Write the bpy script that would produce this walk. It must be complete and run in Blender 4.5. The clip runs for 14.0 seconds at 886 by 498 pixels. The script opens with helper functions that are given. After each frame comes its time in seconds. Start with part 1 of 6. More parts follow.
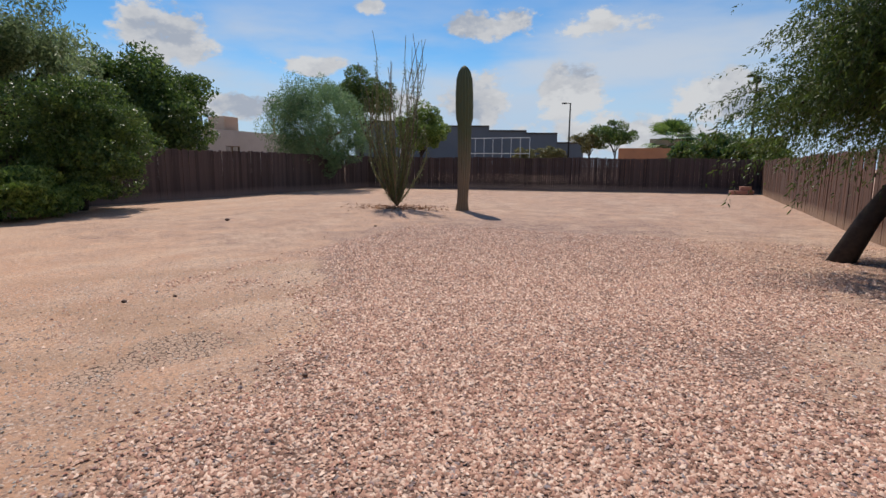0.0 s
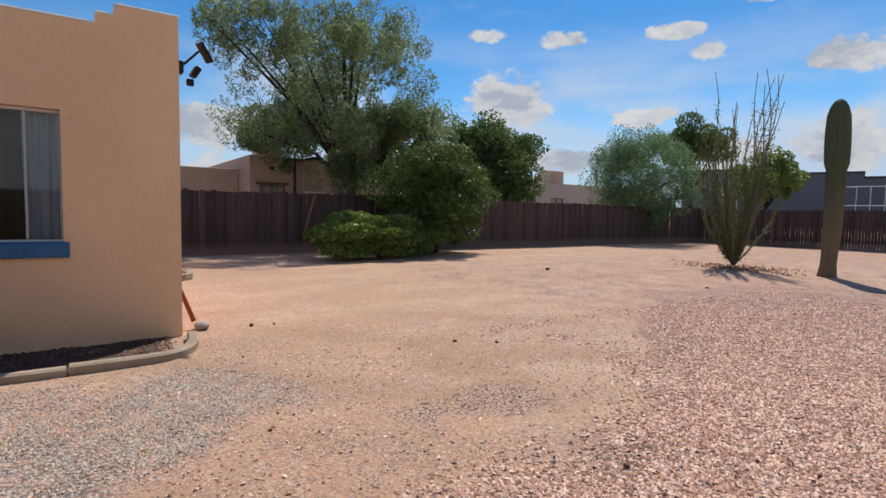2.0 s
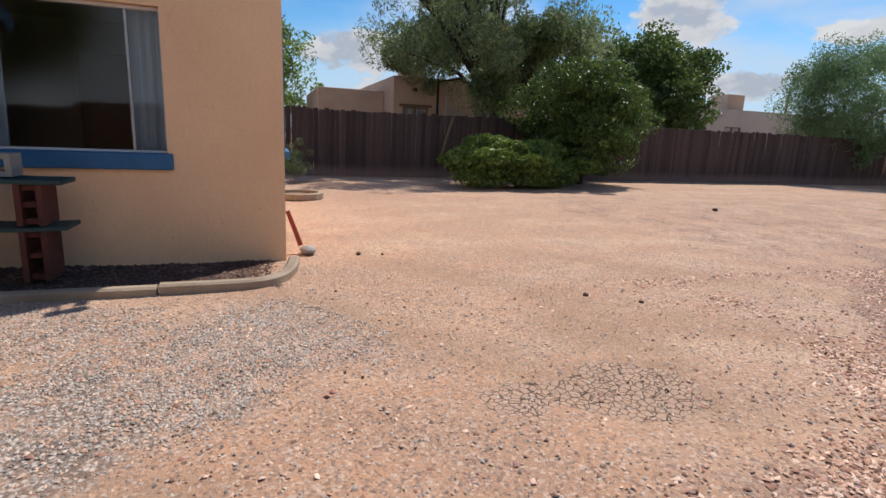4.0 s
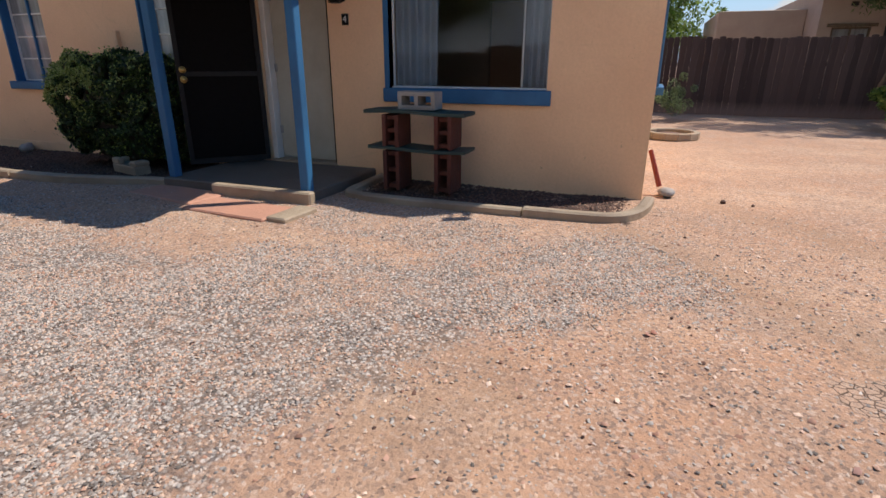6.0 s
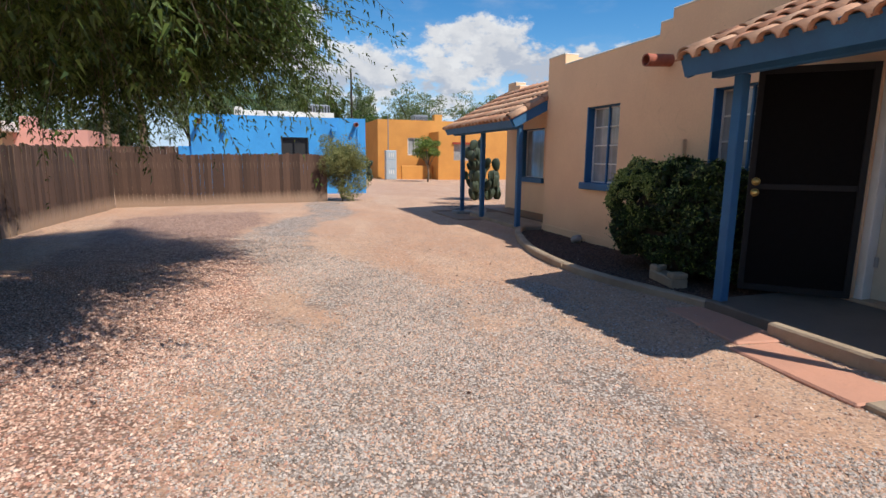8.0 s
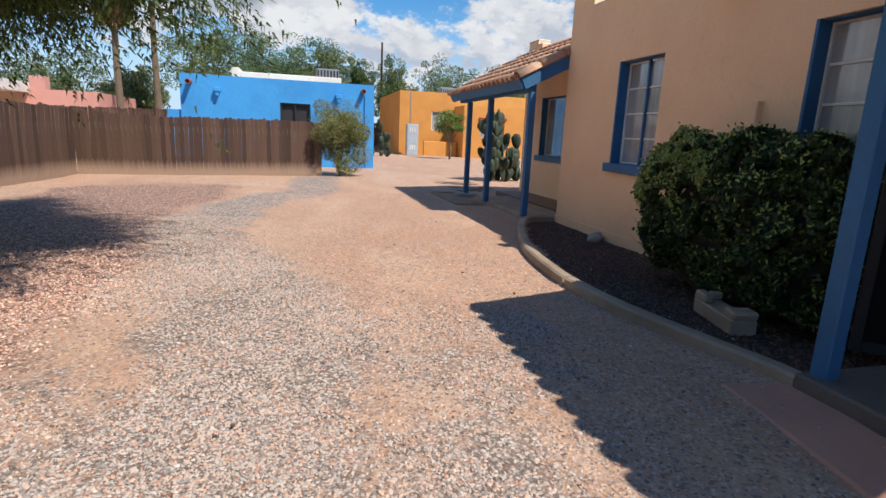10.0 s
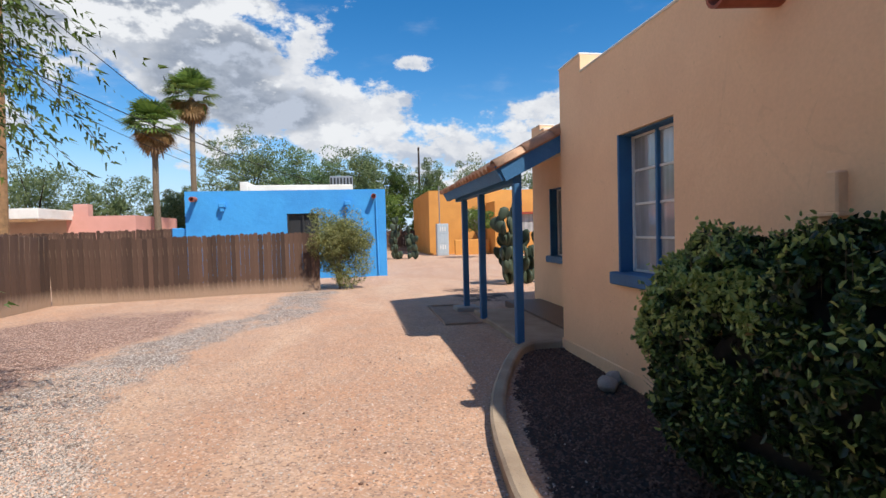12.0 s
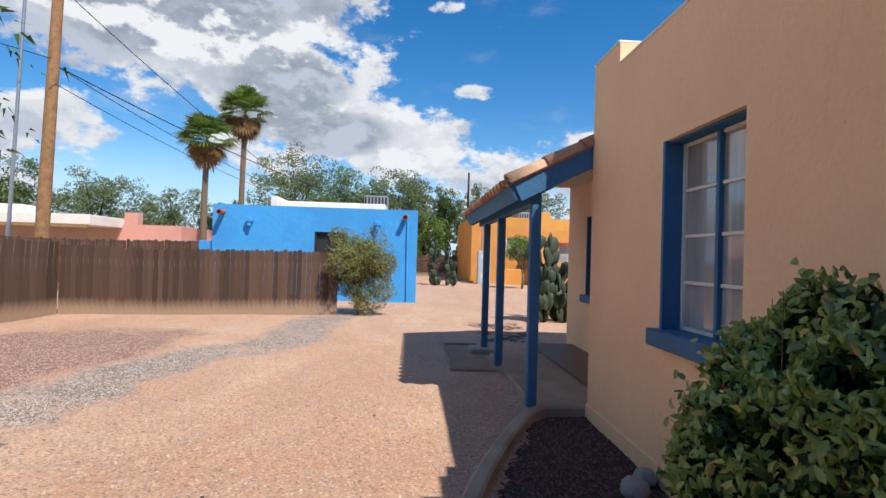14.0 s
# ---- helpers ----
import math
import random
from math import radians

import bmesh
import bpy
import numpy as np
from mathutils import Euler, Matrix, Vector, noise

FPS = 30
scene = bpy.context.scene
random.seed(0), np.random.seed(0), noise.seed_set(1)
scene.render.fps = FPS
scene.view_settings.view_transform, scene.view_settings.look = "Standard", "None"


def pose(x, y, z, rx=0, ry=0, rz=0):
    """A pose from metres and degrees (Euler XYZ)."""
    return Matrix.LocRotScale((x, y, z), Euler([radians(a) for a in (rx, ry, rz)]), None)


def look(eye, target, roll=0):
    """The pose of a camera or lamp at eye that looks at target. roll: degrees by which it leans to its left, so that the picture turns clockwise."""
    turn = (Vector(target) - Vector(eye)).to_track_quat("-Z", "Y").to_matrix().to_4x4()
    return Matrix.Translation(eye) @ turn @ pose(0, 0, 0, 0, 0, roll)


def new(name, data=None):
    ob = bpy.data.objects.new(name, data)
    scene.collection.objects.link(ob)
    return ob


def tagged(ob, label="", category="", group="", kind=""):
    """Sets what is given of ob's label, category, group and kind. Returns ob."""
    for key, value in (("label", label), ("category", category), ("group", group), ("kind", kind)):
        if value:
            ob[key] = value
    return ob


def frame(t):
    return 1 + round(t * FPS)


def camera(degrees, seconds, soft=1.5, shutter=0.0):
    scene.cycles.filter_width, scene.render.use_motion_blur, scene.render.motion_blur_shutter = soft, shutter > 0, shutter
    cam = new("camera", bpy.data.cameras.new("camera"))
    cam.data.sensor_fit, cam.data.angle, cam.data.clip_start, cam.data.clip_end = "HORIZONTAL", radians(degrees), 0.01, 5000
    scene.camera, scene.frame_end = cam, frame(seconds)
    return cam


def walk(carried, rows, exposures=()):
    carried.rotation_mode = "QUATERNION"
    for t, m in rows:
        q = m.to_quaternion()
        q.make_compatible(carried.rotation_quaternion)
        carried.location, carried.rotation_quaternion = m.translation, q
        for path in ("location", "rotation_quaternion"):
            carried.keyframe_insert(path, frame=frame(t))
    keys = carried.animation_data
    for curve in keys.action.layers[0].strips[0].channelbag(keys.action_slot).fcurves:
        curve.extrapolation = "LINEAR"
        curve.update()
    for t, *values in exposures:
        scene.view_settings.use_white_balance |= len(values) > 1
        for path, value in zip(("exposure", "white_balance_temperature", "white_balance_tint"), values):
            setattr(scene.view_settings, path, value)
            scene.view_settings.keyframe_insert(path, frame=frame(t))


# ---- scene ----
cam = camera(80.2, 14.0)
METRES, EYE, TILT, LEAN, TURN = 8.0, 1.5, 0.0, 0.0, 26.7
PATH = [
    (0, (-0.034, 0.353, 1.303), (-0.785, 2.18, 0.989), 0.5),
    (0.5, (0.118, 0.431, 1.318), (-0.584, 2.284, 1.047), -0.1),
    (1, (0.107, 0.508, 1.315), (-0.726, 2.319, 1.156), 0.9),
    (1.5, (-0.165, 0.51, 1.283), (-1.526, 1.976, 1.244), 1.5),
    (2, (-0.336, 0.573, 1.319), (-1.986, 1.694, 1.179), 1.2),
    (2.5, (-0.501, 0.753, 1.3), (-2.207, 1.77, 1.067), 0.3),
    (3, (-0.697, 0.922, 1.301), (-2.507, 1.727, 1.026), 1.4),
    (3.2, (-0.792, 0.973, 1.288), (-2.628, 1.701, 0.974), 1.8),
    (5.5, (-1.307, 1.508, 1.214), (-3.146, 1.921, 0.544), 2.1),
    (6, (-0.988, 1.332, 1.236), (-2.75, 0.665, 0.565), 0.1),
    (6.5, (-0.74, 1.259, 1.281), (-1.859, -0.304, 0.73), -2.4),
    (7, (-0.795, 1.014, 1.362), (-1.63, -0.756, 0.951), -2.1),
    (7.2, (-0.896, 0.898, 1.366), (-1.67, -0.91, 1.003), -1.8),
    (9.3, (-2.121, -0.782, 1.234), (-2.671, -2.673, 0.887), 1.9),
    (9.5, (-2.3, -0.957, 1.223), (-2.894, -2.832, 0.861), 1.9),
    (10, (-2.591, -1.33, 1.207), (-3.091, -3.22, 0.786), 2.5),
    (10.5, (-3.014, -1.738, 1.256), (-3.541, -3.629, 0.871), 1.4),
    (11, (-3.346, -2.105, 1.305), (-3.692, -4.048, 0.981), -0.1),
    (11.5, (-3.654, -2.52, 1.341), (-3.944, -4.491, 1.17), -0.7),
    (12, (-3.989, -2.89, 1.364), (-4.3, -4.865, 1.296), -1.5),
    (12.5, (-4.228, -3.26, 1.362), (-4.551, -5.234, 1.353), -2.2),
    (13, (-4.454, -3.53, 1.34), (-4.69, -5.516, 1.316), -1.9),
    (13.5, (-4.609, -3.742, 1.348), (-4.66, -5.74, 1.281), -0.4),
    (14, (-4.645, -3.955, 1.38), (-4.766, -5.951, 1.411), 1.7),
]
walk(cam, [(t, look(eye, target, roll)) for t, eye, target, roll in PATH],
     exposures=[(0, -0.22), (3, -0.08), (5.5, 0.02), (7, 0.08), (9.5, 0.14), (11.5, 0.22), (14, 0.26)])

# ---- light ----
SUN = Vector((-0.345, 0.470, 0.812))
world = bpy.data.worlds.new("sky")
scene.world = world
world.use_nodes = True
wt = world.node_tree
wt.nodes.clear()


def wnode(kind, **ins):
    n = wt.nodes.new(kind)
    for k, v in ins.items():
        if k == "op":
            n.operation = v
        elif k.startswith("i"):
            s = n.inputs[int(k[1:])]
            if hasattr(v, "links"):
                wt.links.new(v, s)
            else:
                s.default_value = v
    return n


def wm(op, a, b=0.0, c=0.0):
    return wnode("ShaderNodeMath", op=op, i0=a, i1=b, i2=c).outputs[0]


def wramp(v, lo, hi):
    n = wt.nodes.new("ShaderNodeMapRange")
    n.interpolation_type = "SMOOTHSTEP"
    wt.links.new(v, n.inputs[0])
    n.inputs[1].default_value, n.inputs[2].default_value = lo, hi
    return n.outputs[0]


def wmix(f, a, b):
    n = wt.nodes.new("ShaderNodeMix")
    n.data_type = "RGBA"
    for s, v in ((n.inputs[0], f), (n.inputs[6], a), (n.inputs[7], b)):
        if hasattr(v, "links"):
            wt.links.new(v, s)
        else:
            s.default_value = v
    return n.outputs[2]


def build_sky():
    tex = wt.nodes.new("ShaderNodeTexCoord").outputs["Generated"]
    sep = wt.nodes.new("ShaderNodeSeparateXYZ")
    wt.links.new(tex, sep.inputs[0])
    x, y, z = sep.outputs
    el = wm("MULTIPLY", wm("ARCSINE", z), 57.2958)
    north = wm("MULTIPLY", wm("ARCTAN2", x, y), 57.2958)
    south = wm("MULTIPLY", wm("ARCTAN2", wm("MULTIPLY", x, -1.0), wm("MULTIPLY", y, -1.0)), 57.2958)
    sky = wt.nodes.new("ShaderNodeTexSky")
    sky.sky_type = "NISHITA"
    sky.sun_disc = False
    sky.sun_elevation = math.asin(SUN.z)
    sky.sun_rotation = math.atan2(SUN.x, SUN.y)
    sky.altitude, sky.air_density, sky.dust_density, sky.ozone_density = 700, 1.0, 0.2, 1.6

    def cloud_noise(scale, detail, rough, stretch=1.6, lift=0.0):
        mp = wt.nodes.new("ShaderNodeMapping")
        mp.inputs["Scale"].default_value = (1, 1, stretch)
        wt.links.new(tex, mp.inputs[0])
        mp.inputs["Location"].default_value = (0, 0, lift)
        n = wt.nodes.new("ShaderNodeTexNoise")
        n.inputs["Scale"].default_value, n.inputs["Detail"].default_value, n.inputs["Roughness"].default_value = scale, detail, rough
        wt.links.new(mp.outputs[0], n.inputs["Vector"])
        return n.outputs[0]
    fluff = cloud_noise(12, 9, 0.62)
    fine = cloud_noise(30, 6, 0.6)
    # tops face the sun and are white, undersides are grey
    relief = wm("ADD", wm("SUBTRACT", cloud_noise(6.5, 5, 0.55), cloud_noise(6.5, 5, 0.55, lift=0.09)), wm("MULTIPLY", wm("SUBTRACT", fluff, cloud_noise(12, 9, 0.62, lift=0.02)), 0.6))
    billow = wm("ADD", wm("MULTIPLY", wm("SUBTRACT", fluff, 0.5), 3.3), wm("MULTIPLY", wm("SUBTRACT", fine, 0.5), 1.2))
    field = -4.0
    low = 0.0
    north_clouds = [(-49, 11.6, 5.5, 3.4), (-37, 9.8, 5, 1.3), (-30, 15.5, 2, 1), (-17.5, 14.0, 6, 1.8), (-6, 14.0, 6, 1.8), (-9.5, 7.2, 4.2, 4.6),
                    (-4, 3.5, 12, 2.6), (4, 6.5, 5, 3.5), (-19, 6.5, 5, 3.6), (-28, 6.0, 5, 2.5), (-33, 17.5, 3, 0.9), (-34, 10.2, 2.5, 0.9),
                    (-44, 17.6, 3, 1.0), (-52, 18.0, 2.5, 0.8), (-4, 19.5, 9, 1.2), (-25, 19.8, 2.4, 0.9), (-43, 5.5, 7, 1.6), (-74, 3.5, 12, 2.5), (-80, 8, 8, 2.5)]
    south_clouds = [(-23, 24, 21.5, 13), (-34, 10.5, 7, 4), (-14, 33, 22, 10), (-11, 14, 13, 8), (-2, 11.5, 12, 5), (12, 8.5, 14, 5), (22, 10.5, 9, 4.2), (-42, 8, 12, 5),
                    (-55, 22, 18, 12), (6, 17.5, 3, 0.9), (3, 25.5, 2.2, 0.8), (34, 8, 10, 4)]
    for az, clouds in ((north, north_clouds), (south, south_clouds)):
        for a, e, w, h in clouds:
            da = wm("DIVIDE", wm("SUBTRACT", az, float(a)), float(w))
            de = wm("DIVIDE", wm("SUBTRACT", el, float(e)), float(h))
            d = wm("SUBTRACT", 1.0, wm("ADD", wm("MULTIPLY", da, da), wm("MULTIPLY", de, de)))
            field = wm("MAXIMUM", field, d)
    heavy = -4.0
    for az, clouds in ((south, [(-25, 24, 17, 8.5), (-16, 34, 20, 10), (-15, 17, 9, 5), (-55, 24, 18, 12), (-8, 13, 8, 2.5)]),):
        for a, e, w, h in clouds:
            da = wm("DIVIDE", wm("SUBTRACT", az, float(a)), float(w))
            de = wm("DIVIDE", wm("SUBTRACT", el, float(e)), float(h))
            heavy = wm("MAXIMUM", heavy, wm("SUBTRACT", 1.0, wm("ADD", wm("MULTIPLY", da, da), wm("MULTIPLY", de, de))))
    # added unseen broken cloud overhead, thicker to the east, brightens the shaded walls
    lid = wm("MULTIPLY", wm("SUBTRACT", cloud_noise(2.6, 4, 0.5), 0.5), 6.0)
    over = wm("MAXIMUM", wramp(el, 30.0, 42.0), wramp(x, 0.55, 0.8))
    field = wm("MAXIMUM", field, wm("ADD", wm("ADD", lid, wm("ADD", -0.2, wm("MULTIPLY", wramp(x, 0.3, 0.8), 1.4))), wm("MULTIPLY", wm("SUBTRACT", over, 1.0), 6.0)))
    field = wm("MAXIMUM", field, wm("MULTIPLY", heavy, 3.2))
    field = wm("MAXIMUM", field, -2.2)
    dens = wm("ADD", wm("MULTIPLY", field, 0.95), wm("SUBTRACT", billow, 0.22))
    mask = wramp(dens, 0.0, 0.5)
    core = wm("MAXIMUM", wramp(wm("ADD", wm("MULTIPLY", heavy, 1.1), wm("MULTIPLY", wm("SUBTRACT", cloud_noise(5.5, 5, 0.55), 0.5), 3.0)), -0.2, 0.8), wm("MULTIPLY", wramp(dens, 0.4, 1.8), 0.35))
    # thin high veil near the horizon
    veil = wm("MULTIPLY", wramp(cloud_noise(2.2, 5, 0.5, 4.0), 0.36, 0.62), wramp(wm("SUBTRACT", 22.0, el), 2.0, 12.0))
    veil = wm("MULTIPLY", veil, wramp(y, -0.25, 0.35))
    wisp = wm("MULTIPLY", wramp(cloud_noise(5, 7, 0.6, 3.0), 0.52, 0.85), 0.35)
    base = wt.nodes.new("ShaderNodeHueSaturation")
    base.inputs["Saturation"].default_value = 1.42
    base.inputs["Value"].default_value = 1.55
    wt.links.new(sky.outputs[0], base.inputs["Color"])
    # the sky at full value is about ten times paper white: clouds share its scale
    white, grey = (8.1, 8.3, 8.7, 1), (3.2, 3.7, 4.6, 1)
    tone = wmix(core, white, grey)
    shade = wmix(wramp(fine, 0.35, 0.6), (5.2, 5.7, 6.6, 1), tone)
    tone = wmix(0.45, tone, shade)
    tone = wmix(wramp(relief, -0.03, -0.16), tone, (5.2, 5.8, 6.9, 1))
    tone = wmix(wramp(relief, 0.04, 0.16), tone, (8.7, 8.9, 9.2, 1))
    c = wmix(wm("MULTIPLY", veil, 0.85), base.outputs[0], (8.0, 8.6, 9.5, 1))
    c = wmix(wm("MULTIPLY", wramp(wm("SUBTRACT", 12.0, el), 0.0, 11.0), 0.85), c, (5.4, 7.4, 10.2, 1))
    c = wmix(wisp, c, (7.2, 7.7, 8.4, 1))
    c = wmix(mask, c, tone)
    bg = wt.nodes.new("ShaderNodeBackground")
    bg.inputs[1].default_value = 0.084
    wt.links.new(c, bg.inputs[0])
    out = wt.nodes.new("ShaderNodeOutputWorld")
    wt.links.new(bg.outputs[0], out.inputs[0])


build_sky()
sun = new("sun", bpy.data.lights.new("sun", "SUN"))
sun.data.energy, sun.data.angle, sun.data.color = 5.0, radians(0.53), (1.0, 0.93, 0.83)
sun.matrix_world = look(SUN * 50, (0, 0, 0))

# ---- materials ----


class Mat:
    """A small builder for one node material."""

    def __init__(self, name, rough=0.8, metal=0.0):
        self.m = bpy.data.materials.new(name)
        self.m.use_nodes = True
        self.t = self.m.node_tree
        self.b = self.t.nodes["Principled BSDF"]
        self.b.inputs["Roughness"].default_value, self.b.inputs["Metallic"].default_value = rough, metal
        self.pos = self.t.nodes.new("ShaderNodeTexCoord").outputs["Object"]

    def put(self, v, socket):
        if hasattr(v, "links"):
            self.t.links.new(v, socket)
        else:
            socket.default_value = v

    def noise(self, scale, detail=4, rough=0.55, stretch=None, dist=0.0):
        vec = self.pos
        if stretch:
            mp = self.t.nodes.new("ShaderNodeMapping")
            mp.inputs["Scale"].default_value = stretch
            self.t.links.new(vec, mp.inputs[0])
            vec = mp.outputs[0]
        n = self.t.nodes.new("ShaderNodeTexNoise")
        for k, v in (("Scale", scale), ("Detail", detail), ("Roughness", rough), ("Distortion", dist)):
            n.inputs[k].default_value = v
        self.t.links.new(vec, n.inputs["Vector"])
        return n.outputs[0]

    def voronoi(self, scale, feature="F1", out=0, rand=1.0):
        n = self.t.nodes.new("ShaderNodeTexVoronoi")
        n.feature = feature
        n.inputs["Scale"].default_value = scale
        n.inputs["Randomness"].default_value = rand
        self.t.links.new(self.pos, n.inputs["Vector"])
        return n.outputs[out]

    def math(self, op, a, b=0.0, c=0.0):
        n = self.t.nodes.new("ShaderNodeMath")
        n.operation = op
        self.put(a, n.inputs[0]), self.put(b, n.inputs[1]), self.put(c, n.inputs[2])
        return n.outputs[0]

    def ramp(self, v, lo, hi, a=0.0, b=1.0):
        n = self.t.nodes.new("ShaderNodeMapRange")
        self.put(v, n.inputs[0])
        for i, q in ((1, lo), (2, hi), (3, a), (4, b)):
            n.inputs[i].default_value = q
        return n.outputs[0]

    def mix(self, f, a, b):
        n = self.t.nodes.new("ShaderNodeMix")
        n.data_type = "RGBA"
        self.put(f, n.inputs[0])
        self.put(a if hasattr(a, "links") else (*a[:3], 1), n.inputs[6])
        self.put(b if hasattr(b, "links") else (*b[:3], 1), n.inputs[7])
        return n.outputs[2]

    def attr(self, name):
        n = self.t.nodes.new("ShaderNodeAttribute")
        n.attribute_name = name
        return n.outputs["Fac"]

    def island(self):
        return self.t.nodes.new("ShaderNodeNewGeometry").outputs["Random Per Island"]

    def each(self):
        return self.t.nodes.new("ShaderNodeObjectInfo").outputs["Random"]

    def colors(self, v, stops):
        n = self.t.nodes.new("ShaderNodeValToRGB")
        self.put(v, n.inputs[0])
        e = n.color_ramp.elements
        while len(e) < len(stops):
            e.new(0.5)
        for i, (p, c) in enumerate(stops):
            e[i].position, e[i].color = p, (*c, 1)
        return n.outputs[0]

    def color(self, v):
        self.put(v if hasattr(v, "links") else (*v[:3], 1), self.b.inputs["Base Color"])
        return self

    def bump(self, h, strength=0.5, dist=0.01):
        n = self.t.nodes.new("ShaderNodeBump")
        n.inputs["Strength"].default_value, n.inputs["Distance"].default_value = strength, dist
        self.put(h, n.inputs["Height"])
        if self.b.inputs["Normal"].links:
            self.t.links.new(self.b.inputs["Normal"].links[0].from_socket, n.inputs["Normal"])
        self.t.links.new(n.outputs[0], self.b.inputs["Normal"])
        return self


def painted(name, col, dirt, rough=0.75, scale=1.0, bump=0.5, courses=False):
    m = Mat(name, rough)
    big = m.noise(0.9 * scale, 5, 0.6)
    small = m.noise(38 * scale, 4, 0.6)
    c = m.mix(m.ramp(big, 0.4, 0.75), col, dirt)
    c = m.mix(m.ramp(small, 0.3, 0.8, 0, 0.35), c, tuple(v * 0.72 for v in col))
    streak = m.noise(5 * scale, 4, 0.6, (1, 1, 0.12))
    c = m.mix(m.ramp(streak, 0.58, 0.8, 0, 0.35), c, dirt)
    if courses:
        nick = m.math("MULTIPLY", m.ramp(m.noise(24, 3, 0.6), 0.70, 0.73), m.ramp(m.noise(2.1, 3), 0.42, 0.6))
        c = m.mix(m.math("MULTIPLY", nick, 0.55), c, tuple(v * 0.35 for v in col))
        crack = m.voronoi(1.1, "DISTANCE_TO_EDGE")
        hair = m.math("MULTIPLY", m.ramp(m.math("ADD", crack, m.math("MULTIPLY", m.math("SUBTRACT", m.noise(7, 4, 0.7), 0.5), 0.09)), 0.0, 0.0035, 1, 0), m.ramp(m.noise(0.8, 2), 0.5, 0.62))
        c = m.mix(m.math("MULTIPLY", hair, 0.1), c, tuple(v * 0.4 for v in col))
    m.color(c)
    m.bump(small, bump, 0.004)
    m.bump(m.noise(9 * scale, 3), bump * 0.8, 0.012)
    if courses:
        seps = m.t.nodes.new("ShaderNodeSeparateXYZ")
        m.t.links.new(m.pos, seps.inputs[0])
        cmb = m.t.nodes.new("ShaderNodeCombineXYZ")
        m.t.links.new(m.math("ADD", seps.outputs[0], seps.outputs[1]), cmb.inputs[0])
        m.t.links.new(seps.outputs[2], cmb.inputs[1])
        br = m.t.nodes.new("ShaderNodeTexBrick")
        m.t.links.new(cmb.outputs[0], br.inputs["Vector"])
        for k, v in (("Scale", 1.0), ("Mortar Size", 0.008), ("Mortar Smooth", 0.9), ("Brick Width", 0.4), ("Row Height", 0.2)):
            br.inputs[k].default_value = v
        m.bump(m.math("MULTIPLY", br.outputs["Fac"], m.ramp(m.noise(1.3, 3), 0.35, 0.65)), -0.7, 0.009)
    return m.m


TAN = painted("peach_stucco_paint", (0.93, 0.61, 0.36), (0.82, 0.51, 0.30), courses=True)
BLUE = painted("blue_stucco_paint", (0.05, 0.34, 0.74), (0.035, 0.25, 0.60), bump=0.9, courses=True)
ORANGE = painted("ochre_stucco_paint", (0.66, 0.30, 0.065), (0.54, 0.23, 0.05), courses=True)
FAROCHRE = painted("dull_ochre_stucco", (0.46, 0.22, 0.11), (0.36, 0.17, 0.09))
PINK = painted("pink_stucco_paint", (0.66, 0.33, 0.27), (0.56, 0.28, 0.22))
BEIGE = painted("beige_stucco", (0.54, 0.40, 0.31), (0.43, 0.31, 0.235))
GREYWALL = painted("pale_grey_stucco", (0.46, 0.43, 0.40), (0.38, 0.35, 0.33))
CAP = painted("white_parapet_coating", (0.80, 0.78, 0.72), (0.62, 0.58, 0.50))
FARWALL = painted("blue_grey_metal_wall", (0.10, 0.13, 0.17), (0.08, 0.10, 0.13), scale=0.2)
TRIM = painted("weathered_blue_wood_paint", (0.030, 0.145, 0.31), (0.022, 0.09, 0.20), rough=0.6, scale=2)
CONCRETE = painted("worn_concrete", (0.40, 0.31, 0.22), (0.24, 0.17, 0.115), scale=2.5, bump=0.8)
CMU = painted("grey_cinder_block", (0.36, 0.34, 0.31), (0.25, 0.23, 0.20), scale=4, bump=1.0)
REDBLOCK = painted("red_painted_block", (0.13, 0.034, 0.02), (0.06, 0.018, 0.014), scale=4, bump=1.0)
SHELFM = painted("dark_green_painted_board", (0.020, 0.055, 0.055), (0.03, 0.045, 0.04), rough=0.6, scale=3)
WHITEP = painted("white_paint", (0.75, 0.74, 0.70), (0.60, 0.57, 0.50), rough=0.5, scale=3, bump=0.15)
CREAM = painted("cream_door_paint", (0.52, 0.50, 0.42), (0.42, 0.39, 0.31), rough=0.5, scale=3, bump=0.2)
ROOM = painted("interior_plaster", (0.62, 0.53, 0.38), (0.54, 0.45, 0.32), bump=0.2)
INNERFLOOR = painted("brown_floor_tiles", (0.16, 0.10, 0.07), (0.12, 0.08, 0.05), rough=0.5)
ROOFING = painted("pale_roof_coating", (0.62, 0.60, 0.56), (0.45, 0.42, 0.38))
ROCKM = painted("pale_boulder_stone", (0.38, 0.34, 0.31), (0.26, 0.22, 0.20), scale=8, bump=1.0)
PINKBLOCK = painted("pink_concrete_block", (0.50, 0.24, 0.17), (0.38, 0.18, 0.13), scale=3, bump=0.8)


def plain(name, col, rough=0.5, metal=0.0, scale=20, var=0.25):
    m = Mat(name, rough, metal)
    n = m.noise(scale, 4)
    m.color(m.mix(m.ramp(n, 0.3, 0.75), col, tuple(v * (1 - var) for v in col)))
    m.bump(n, 0.2, 0.002)
    return m.m


